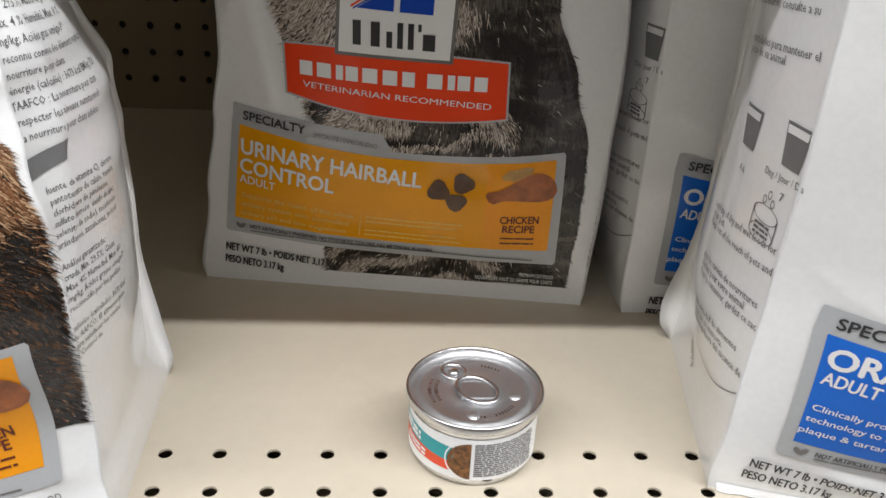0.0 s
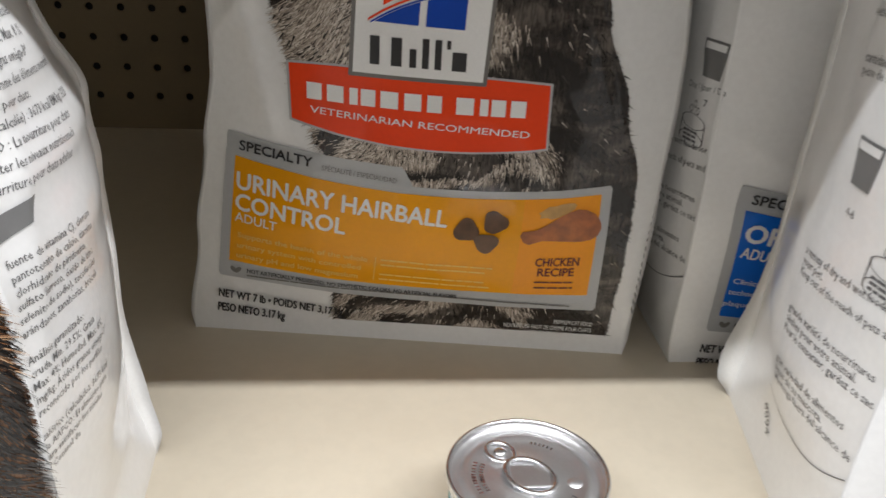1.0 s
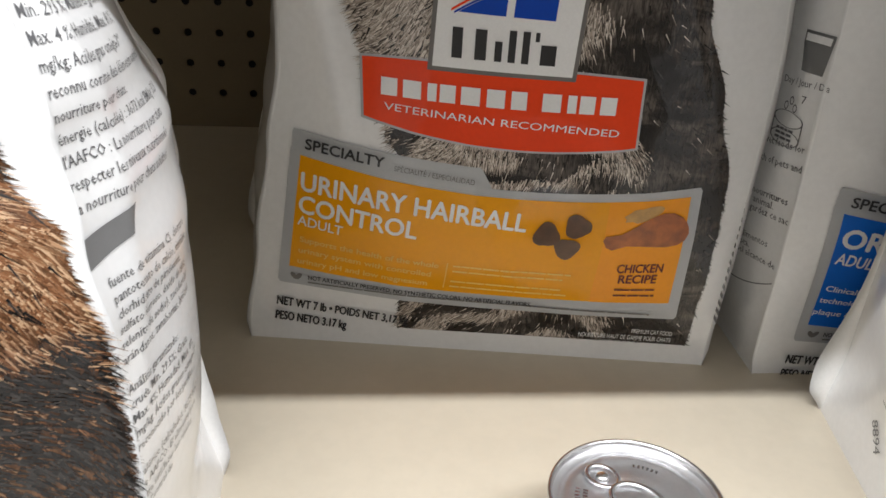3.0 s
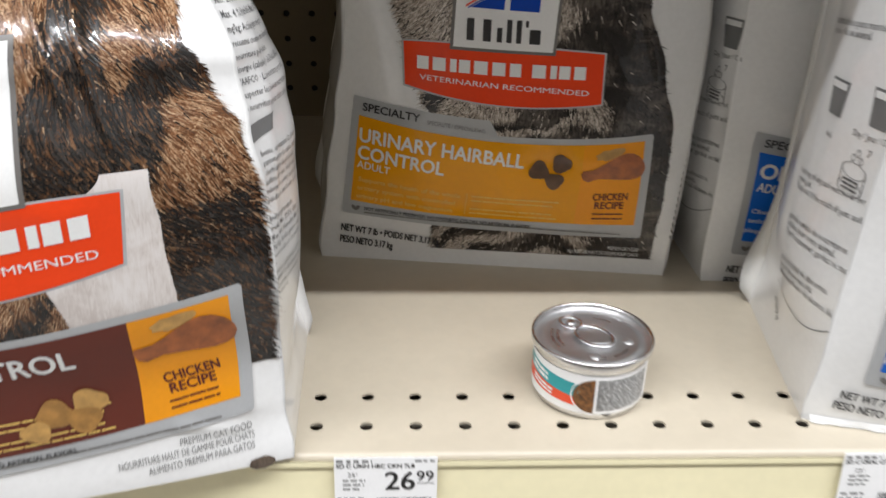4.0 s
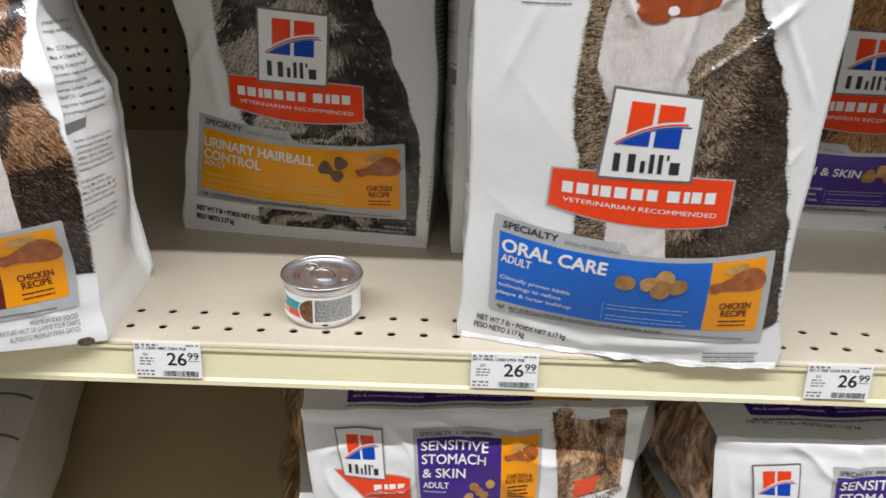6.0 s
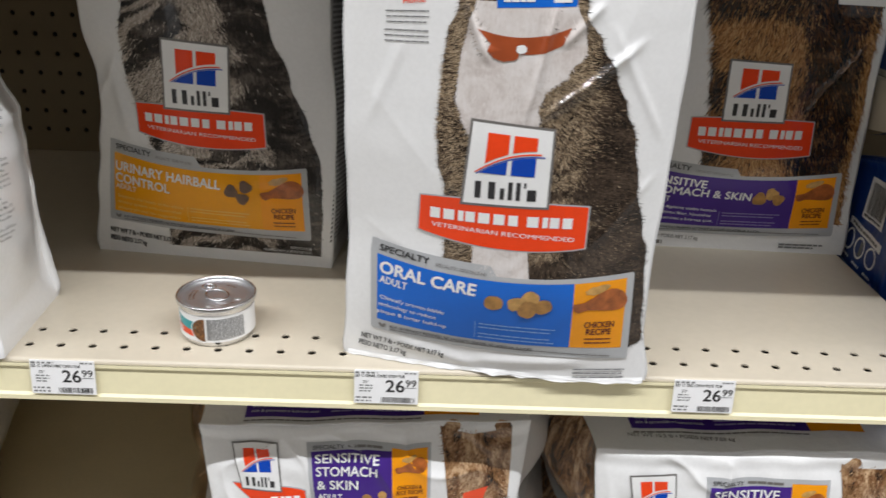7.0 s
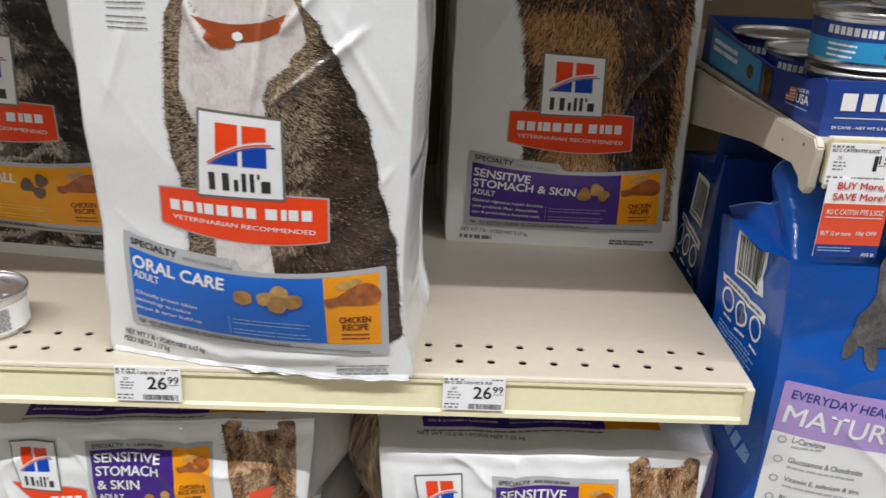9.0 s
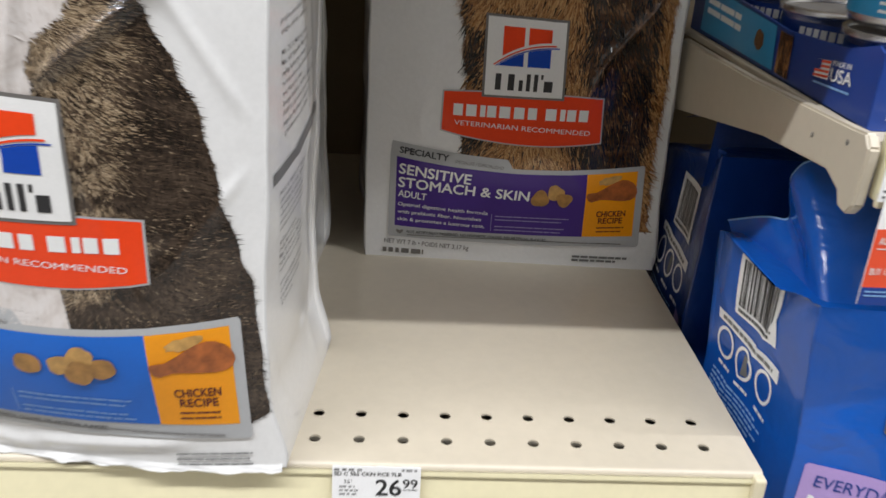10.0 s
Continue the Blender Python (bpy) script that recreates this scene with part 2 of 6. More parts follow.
def lathe(profile, cx=0.0, cy=0.0, n=64):
    verts, faces = [], []
    for r, z in profile:
        for k in range(n):
            a = 2 * math.pi * k / n
            verts.append((cx + r * math.cos(a), cy + r * math.sin(a), z))
    for j in range(len(profile) - 1):
        for k in range(n):
            faces.append((j * n + k, j * n + (k + 1) % n, (j + 1) * n + (k + 1) % n, (j + 1) * n + k))
    return verts, faces


def step(a, b, t):
    t = min(1.0, max(0.0, (t - a) / (b - a)))
    return t * t * (3 - 2 * t)


def along(rows, z):
    """Smooth value at z of rows of (z, value)."""
    if z <= rows[0][0]:
        return rows[0][1]
    for (z0, v0), (z1, v1) in zip(rows, rows[1:]):
        if z <= z1:
            return v0 + (v1 - v0) * step(z0, z1, z)
    return rows[-1][1]


GLYPHS = {}


def letters(text, bold=0.0, raw=False):
    """The outline of a line of type, scaled into the unit square unless raw; its vertices and faces."""
    key = (text, bold, raw)
    if key not in GLYPHS:
        cu = bpy.data.curves.new("type", "FONT")
        cu.body, cu.resolution_u, cu.offset = text, (1 if raw else 3), bold
        ob = bpy.data.objects.new("type", cu)
        scene.collection.objects.link(ob)
        dg = bpy.context.evaluated_depsgraph_get()
        me = bpy.data.meshes.new_from_object(ob.evaluated_get(dg))
        pts = np.array([v.co[:2] for v in me.vertices])
        lo, hi = pts.min(0), pts.max(0)
        GLYPHS[key] = (pts if raw else (pts - lo) / (hi - lo), [tuple(p.vertices) for p in me.polygons])
        bpy.data.objects.remove(ob)
        bpy.data.curves.remove(cu)
        bpy.data.meshes.remove(me)
    return GLYPHS[key]


class Panel:
    """A face of a thing, on which prints lie. at(a, b, off) gives the place of the print's coordinates, raised by off."""

    def __init__(self, at, parent):
        self.at, self.parent = at, parent

    def place(self, pts, faces, off, name, material, label="", kind=""):
        me = mesh_of(name, [self.at(a, b, off) for a, b in pts], faces, True)
        return part(name, me, material, self.parent, label, kind)

    def under(self, ob):
        """The same face, with its prints as parts of ob."""
        return Panel(self.at, ob)

    def quad(self, q, off, name, material, nx=16, nz=8, sag=(0.0, 0.0), round_=0.0, label=""):
        """A patch between the corners q: top left, top right, bottom right, bottom left. sag: how far its top and bottom edges hang."""
        pts, faces = [], []
        nx = max(nx, min(90, int(abs(q[1][0] - q[0][0]) / 0.0018)))
        nz = max(nz, min(80, int(abs(q[0][1] - q[3][1]) / 0.0018)))
        for j in range(nz + 1):
            v = j / nz
            for i in range(nx + 1):
                u = i / nx
                uu = u
                if round_:
                    end = min(v, 1 - v) * nz
                    inset = round_ * (1 - min(1.0, end / 1.0))
                    uu = inset + u * (1 - 2 * inset)
                pts.append(inside(q, uu, v, sag))
        for j in range(nz):
            for i in range(nx):
                a = j * (nx + 1) + i
                faces.append((a, a + nx + 1, a + nx + 2, a + 1))
        return self.place(pts, faces, off, name, material, label)

    def strip(self, left, right, off, name, material, n=60, jag=0.0, seed=1, cols=110, label="", droop=0.6):
        """A patch between a left and a right edge, each given as rows of (b, a); jag: the length of the hairs along its edges."""
        rnd = random.Random(seed)
        b0, b1 = max(left[0][0], right[0][0]), min(left[-1][0], right[-1][0])
        pts, faces = [], []
        n = max(n, int((b1 - b0) / 0.0016))

        def edges(b):
            wave = [0.35 * jag * noise.noise(Vector((b * 60, seed * 3.1 + e, 0.0))) for e in (0, 9)]
            return along(left, b) - wave[0], along(right, b) + wave[1]
        for j in range(n + 1):
            b = b0 + (b1 - b0) * j / n
            x0, x1 = edges(b)
            pts += [(x0 + (x1 - x0) * i / cols, b) for i in range(cols + 1)]
        for j in range(n):
            for i in range(cols):
                a = j * (cols + 1) + i
                faces.append((a, a + 1, a + cols + 2, a + cols + 1))
        if jag:
            for k in range(int((b1 - b0) / 0.00035)):
                b = rnd.uniform(b0, b1)
                x0, x1 = edges(b)
                for x, sign in ((x0, -1), (x1, 1)):
                    reach = jag * rnd.uniform(0.35, 1.0) * (0.7 + 0.6 * noise.noise(Vector((b * 90, seed + sign, 2.0))))
                    turn = droop + rnd.uniform(-0.35, 0.35)
                    w = rnd.uniform(0.0003, 0.0007)
                    i = len(pts)
                    pts += [(x - sign * 0.001, b - w), (x - sign * 0.001, b + w), (x + sign * reach * math.cos(turn), b - reach * math.sin(turn))]
                    faces.append((i, i + 1, i + 2))
        return self.place(pts, faces, off, name, material, label)

    def pelt(self, left, right, off, material, count, size, where, fan=0.9, thin=0.0005, seed=1, name="hair_print", label=""):
        """Printed hairs strewn between two edges; where(s, b) gives their share at s across and b up, fan how far they spread from straight down."""
        rnd = random.Random(seed)
        b0, b1 = max(left[0][0], right[0][0]), min(left[-1][0], right[-1][0])
        pts, faces = [], []
        for k in range(count):
            b, t = rnd.uniform(b0, b1), rnd.random()
            if rnd.random() > where(t, b):
                continue
            x0, x1 = along(left, b), along(right, b)
            x = x0 + (x1 - x0) * t
            turn = max(-1.3, min(1.3, fan * (2 * t - 1))) + 0.8 * noise.noise(Vector((x * 35, b * 35, seed))) + rnd.uniform(-0.25, 0.25)
            n = size * rnd.uniform(0.5, 1.1)
            dx, db = math.sin(turn), -math.cos(turn)
            w = thin * rnd.uniform(0.6, 1.3)
            i = len(pts)
            pts += [(x - db * w, b + dx * w), (x + db * w, b - dx * w), (x + dx * n, max(b0, b + db * n))]
            faces.append((i, i + 1, i + 2))
        return self.place(pts, faces, off, name, material, label, kind="stuff")

    def text(self, text, p0, p1, height, off, material, bold=0.0, name="lettering", label=""):
        """A line of type whose foot runs from p0 to p1."""
        pts, faces = letters(text)
        dx, dz = p1[0] - p0[0], p1[1] - p0[1]
        n = math.hypot(dx, dz)
        up = height if dx > 0 else -height
        ux, uz = -dz / n * up, dx / n * up
        fat = bold * 1.3 * height
        verts, all_faces = [], []
        for k, (sx, sz) in enumerate(((-fat, 0), (fat, 0), (0, -fat), (0, fat)) if bold else ((0, 0),)):
            first = len(verts)
            verts += [self.at(p0[0] + dx * a + ux * b + sx, p0[1] + dz * a + uz * b + sz, off + 0.00003 * k) for a, b in pts]
            all_faces += [tuple(i + first for i in face) for face in faces]
        return part(name, mesh_of(name, verts, all_faces), material, self.parent, label)

    def column(self, lines, p0, p1, size, pitch, off, material, name="small_type", label=""):
        """Lines of small type in natural letter widths under one another; the first line's foot runs from p0 to p1."""
        dx, dz = p1[0] - p0[0], p1[1] - p0[1]
        n = math.hypot(dx, dz)
        ex, ez, up = dx / n, dz / n, (1 if dx > 0 else -1)
        pts, faces = [], []
        for k, words in enumerate(lines):
            if not words:
                continue
            verts, fs = letters(words, 0.004, True)
            squeeze = min(1.0, n / (verts[:, 0].max() * size))
            first = len(pts)
            for a, b in verts * size:
                a, h = a * squeeze, b - k * pitch
                pts.append((p0[0] + ex * a - ez * h * up, p0[1] + ez * a + ex * h * up))
            faces += [tuple(i + first for i in face) for face in fs]
        return self.place(pts, faces, off, name, material, label, kind="stuff")

    def bars(self, p0, p1, height, lines, pitch, off, material, seed=1, words=(0.006, 0.016), gap=0.35, ragged=0.15, name="small_print", split=1, tall=1.0):
        """Lines of plain bars in place of small type that cannot be read. p0, p1: the ends of the first line's foot."""
        rnd = random.Random(seed)
        dx, dz = p1[0] - p0[0], p1[1] - p0[1]
        n = math.hypot(dx, dz)
        ex, ez = dx / n, dz / n
        up = 1 if dx > 0 else -1
        pts, faces = [], []
        for line in range(lines):
            s, end = 0.0, n * (1 - ragged * rnd.random())
            while s < end:
                w = min(rnd.uniform(*words), end - s)
                w = max(w, words[0] * 0.4)
                k = len(pts)
                for a, b in ((s, 0), (s + w, 0), (s + w, height), (s, height)):
                    h = b - line * pitch
                    pts.append((p0[0] + ex * a - ez * h * up, p0[1] + ez * a + ex * h * up))
                faces.append((k, k + 1, k + 2, k + 3))
                s += w + height * gap * rnd.uniform(0.8, 1.6)
        return self.place(pts, faces, off, name, material, kind="stuff")

    def blob(self, a, b, ra, rb, off, name, material, turn=0.0, n=18, rough_=0.08, seed=3, square=2.0, three=0.0):
        rnd = random.Random(seed)
        pts = [(a, b)]
        for k in range(n):
            t = 2 * math.pi * k / n
            c, s = math.cos(t), math.sin(t)
            r = (abs(c) ** square + abs(s) ** square) ** (-1 / square) * (1 + rough_ * rnd.uniform(-1, 1)) * (1 + three * math.cos(3 * t))
            x, z = r * c * ra, r * s * rb
            pts.append((a + x * math.cos(turn) - z * math.sin(turn), b + x * math.sin(turn) + z * math.cos(turn)))
        return self.place(pts, [(0, k + 1, (k + 1) % n + 1) for k in range(n)], off, name, material)

    def ring(self, a, b, r0, r1, off, name, material, n=28, stretch=1.0):
        pts = []
        for r in (r0, r1):
            pts += [(a + r * math.cos(2 * math.pi * k / n), b + stretch * r * math.sin(2 * math.pi * k / n)) for k in range(n)]
        return self.place(pts, [(k, (k + 1) % n, n + (k + 1) % n, n + k) for k in range(n)], off, name, material)

    def wordmark(self, p0, p1, height, blocks, off, material, name="wordmark_block"):
        """A word mark as a row of plain blocks, each (start, end, foot, head) in shares of the line and its height."""
        for a, b, low, high in blocks:
            pts = [(p0[0] + (p1[0] - p0[0]) * t, p0[1] + (p1[1] - p0[1]) * t + h * height)
                   for t, h in ((a, low), ((a + b) / 2, low), (b, low), (b, high), ((a + b) / 2, high), (a, high))]
            self.place(pts, [(0, 1, 4, 5), (1, 2, 3, 4)], off, name, material)


def blocks_of(widths, fill=0.74):
    """Plain blocks side by side; a width below nought is a space."""
    whole, s, out = sum(abs(w) for w in widths), 0.0, []
    for w in widths:
        if w > 0:
            out.append((s / whole, (s + w * fill) / whole, 0.0, 1.0))
        s += abs(w)
    return out


BANNER_BLOCKS = blocks_of((1, 1.1, 0.55, 0.95, 1.15, 1.1, 0.95, -0.45, 1.15, 0.55, 0.95, 1))
PLATE_BLOCKS = [(0.0, 0.10, 0, 1), (0.22, 0.33, 0, 1), (0.41, 0.48, 0, 0.66), (0.54, 0.61, 0, 1.05), (0.67, 0.74, 0, 1.05), (0.79, 0.83, 0.75, 1.05), (0.85, 1.0, 0.0, 0.66)]


def inside(q, u, v, sag=(0.0, 0.0)):
    """The place at u, v of a patch with the corners q."""
    (ax, az), (bx, bz), (cx, cz), (dx, dz) = q
    x = (1 - v) * ((1 - u) * ax + u * bx) + v * ((1 - u) * dx + u * cx)
    z = (1 - v) * ((1 - u) * az + u * bz) + v * ((1 - u) * dz + u * cz)
    return x, z - 4 * u * (1 - u) * (sag[0] * (1 - v) + sag[1] * v)


def crinkle(x, z, seed, size):
    """Shallow folds of a filled bag's film."""
    p = Vector((x * 16 + seed * 7.3, z * 9 - seed * 3.1, seed))
    q = Vector((x * 34 + z * 22 + seed, z * 30 - x * 12, seed * 2.0))
    fold = 1 - abs(noise.noise(Vector((x * 11 + z * 7 + seed * 5, z * 6 - x * 5, seed * 1.7)))) * 2.2
    return size * (noise.noise(p) + 0.3 * noise.noise(q) + 0.7 * max(0.0, fold) ** 6)


# ---- the shelf run ----
def wall(name, x0, x1, y0, y1, z0, z1, material, label, category):
    ob = new(name)
    me = bpy.data.meshes.new(name)
    bm = box(x0, x1, y0, y1, z0, z1)
    bm.to_mesh(me)
    bm.free()
    me.materials.append(material)
    ob2 = bpy.data.objects.new(name, me)
    bpy.data.objects.remove(ob)
    scene.collection.objects.link(ob2)
    ob2.name = name
    return tagged(ob2, label, category, kind="structure")


wall("floor", -4, 5, -5, 4, -0.1, 0.0, M["vinyl"], "pale speckled vinyl shop floor", "floor")
wall("ceiling", -4, 5, -5, 4, 4.0, 4.1, M["paint"], "white painted shop ceiling", "ceiling")
wall("wall_west", -4.1, -4, -5, 4, 0, 4.0, M["paint"], "plain white shop wall", "wall")
wall("wall_east", 5, 5.1, -5, 4, 0, 4.0, M["paint"], "plain white shop wall", "wall")
wall("wall_north", -4, 5, 4, 4.1, 0, 4.0, M["paint"], "plain white shop wall", "wall")
wall("wall_south", -4, 5, -5.1, -5, 0, 4.0, M["paint"], "plain white shop wall", "wall")
wall("wall_aisle", -4, 5, -2.35, -2.2, 0, 1.9, M["run"], "facing run of shelves across the aisle", "shelf run")

PITCH, ROW_A, ROW_B, HOLE = 0.0254, 0.030, 0.0554, 0.0034
EDGE, BACK, TOP, LEFT_END, RIGHT_END = 0.007, 0.56, 1.0, -0.453, 0.7645


def holed(cols, rows, at, radius, depth, n=16):
    """A sheet of square cells, each with a round hole that goes down by depth. at(a, b, c) places it."""
    verts, faces = [], []
    half = PITCH / 2
    for a in cols:
        for b in rows:
            k = len(verts)
            for j in range(n):
                t = 2 * math.pi * j / n
                c, s = math.cos(t), math.sin(t)
                m = max(abs(c), abs(s))
                verts.append(at(a + half * c / m, b + half * s / m, 0))
            for dz in (0, -depth):
                verts += [at(a + radius * math.cos(2 * math.pi * j / n), b + radius * math.sin(2 * math.pi * j / n), dz) for j in range(n)]
            for j in range(n):
                i = (j + 1) % n
                faces.append((k + j, k + i, k + n + i, k + n + j))
                faces.append((k + n + j, k + n + i, k + 2 * n + i, k + 2 * n + j))
    return verts, faces


def grid_sheet(x0, x1, y0, y1, at):
    return [at(x0, y0, 0), at(x1, y0, 0), at(x1, y1, 0), at(x0, y1, 0)], [(0, 1, 2, 3)]


def join(*pieces):
    verts, faces = [], []
    for v, f in pieces:
        k = len(verts)
        verts += v
        faces += [tuple(i + k for i in face) for face in f]
    return verts, faces


main_shelf = thing("shelf", (0.15, 0.28, 0.966), "cream enamelled steel shop shelf with two rows of round holes", "shelf", kind="structure")


def on_shelf(x, y, dz):
    return (x - 0.15, y - 0.28, TOP - 0.966 + dz)


hole_cols = [i * PITCH for i in range(-17, 30)]
c0, c1 = hole_cols[0] - PITCH / 2, hole_cols[-1] + PITCH / 2
y0, y1 = ROW_A - PITCH / 2, ROW_B + PITCH / 2
pieces = [holed(hole_cols, (ROW_A, ROW_B), on_shelf, HOLE, 0.0012), grid_sheet(LEFT_END, c0, y0, y1, on_shelf), grid_sheet(c1, RIGHT_END, y0, y1, on_shelf),
          grid_sheet(LEFT_END, RIGHT_END, y1, BACK, on_shelf), grid_sheet(LEFT_END, RIGHT_END, EDGE + 0.0035, y0, on_shelf)]
# rolled front edge
roll = []
for j in range(7):
    a = math.pi / 2 * j / 6
    roll.append((EDGE + 0.0035 - 0.0035 * math.sin(a), -0.0035 + 0.0035 * math.cos(a)))
for (ya, za), (yb, zb) in zip(roll, roll[1:]):
    pieces.append(([on_shelf(LEFT_END, ya, za), on_shelf(RIGHT_END, ya, za), on_shelf(RIGHT_END, yb, zb), on_shelf(LEFT_END, yb, zb)], [(0, 3, 2, 1)]))
part("deck", weld(mesh_of("deck", *join(*pieces))), M["deck"], main_shelf)
part("underside", box(LEFT_END - 0.15, RIGHT_END - 0.15, EDGE + 0.004 - 0.28, BACK - 0.28, 0.004, 0.008), M["deck"], main_shelf, "cream steel under the deck")
part("end_flange", box(RIGHT_END - 0.15 - 0.0015, RIGHT_END - 0.15, EDGE + 0.005 - 0.28, BACK - 0.28, 0.0, 0.0335), M["deck"], main_shelf)
rail = extrude_yz([(EDGE + 0.003 - 0.28, 0.029), (EDGE - 0.0012 - 0.28, 0.0305), (EDGE - 0.0014 - 0.28, 0.028), (EDGE + 0.0004 - 0.28, 0.026), (EDGE - 0.0018 - 0.28, 0.005),
                   (EDGE - 0.0038 - 0.28, 0.003), (EDGE - 0.0040 - 0.28, -0.0008), (EDGE + 0.003 - 0.28, 0.0)], LEFT_END - 0.15, RIGHT_END - 0.006 - 0.15)
part("price_rail", rail, M["lip"], main_shelf, "cream plastic price rail")
part("end_cap", box(RIGHT_END - 0.156, RIGHT_END - 0.149, EDGE - 0.005 - 0.28, EDGE + 0.012 - 0.28, -0.001, 0.0325, 0.0015), M["rail_edge"], main_shelf)

back_panel = thing("back_panel", (0.15, BACK, 0.6), "beige perforated steel back panel behind the shelves", "panel", kind="structure")


def on_back(x, z, d):
    return (x - 0.15, 0.0 - d, z - 0.6)


peg_cols = [-0.25 + i * PITCH for i in range(14)]
peg_rows = [1.03 + i * PITCH for i in range(14)]
p0, p1 = peg_cols[0] - PITCH / 2, peg_cols[-1] + PITCH / 2
q0, q1 = peg_rows[0] - PITCH / 2, peg_rows[-1] + PITCH / 2
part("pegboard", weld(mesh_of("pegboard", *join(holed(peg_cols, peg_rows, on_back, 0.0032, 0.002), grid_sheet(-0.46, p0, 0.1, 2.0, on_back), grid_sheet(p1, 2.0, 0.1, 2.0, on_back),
                                           grid_sheet(p0, p1, 0.1, q0, on_back), grid_sheet(p0, p1, q1, 2.0, on_back)))), M["deck_shaded"], back_panel)
# Sheet added over the pegboard to brighten the part under the shelf.
part("added_lower_sheet", box(-0.60, 0.62, -0.008, -0.004, -0.05, 0.37), M["deck_low"], back_panel, "added smooth beige sheet, coloured lighter to brighten the lower back")
# Added black sheet, so that the holes read as dark.
part("backing", box(-0.61, 1.85, 0.006, 0.012, -0.5, 1.4), M["hole_shade"], back_panel, "black sheet added behind the peg holes as their shade")

upper_shelf = thing("shelf", (0.15, 0.28, 1.456), "cream steel shelf above the bags", "shelf", kind="structure")
part("deck", box(LEFT_END - 0.15, RIGHT_END - 0.15, -0.05 - 0.28, BACK - 0.28, 0.004, 0.034, 0.002), M["deck"], upper_shelf)
# Unseen, added to keep strip light from leaking in at the right.
shade_shelf = thing("shelf", (1.4, 0.28, 1.58), "unseen cream steel shelf above the cans, added to block light", "shelf", kind="structure")
part("deck", box(-0.63, 0.7, -0.27, 0.28, 0.0, 0.034, 0.002), M["deck"], shade_shelf)
lower_shelf = thing("shelf", (0.15, 0.28, 0.58), "beige steel lower shelf in shade, its colour lightened", "shelf", kind="structure")
part("deck", box(LEFT_END - 0.15, RIGHT_END - 0.15, EDGE - 0.28, BACK - 0.28, 0.0, 0.034, 0.002), M["deck_low"], lower_shelf)
side_panel = thing("side_panel", (LEFT_END, 0.28, 0.0), "cream steel end panel of the shelf run", "panel", kind="structure")
part("sheet", box(-0.03, -0.002, -0.28, 0.28, 0.0, 2.0, 0.002), M["deck"], side_panel)


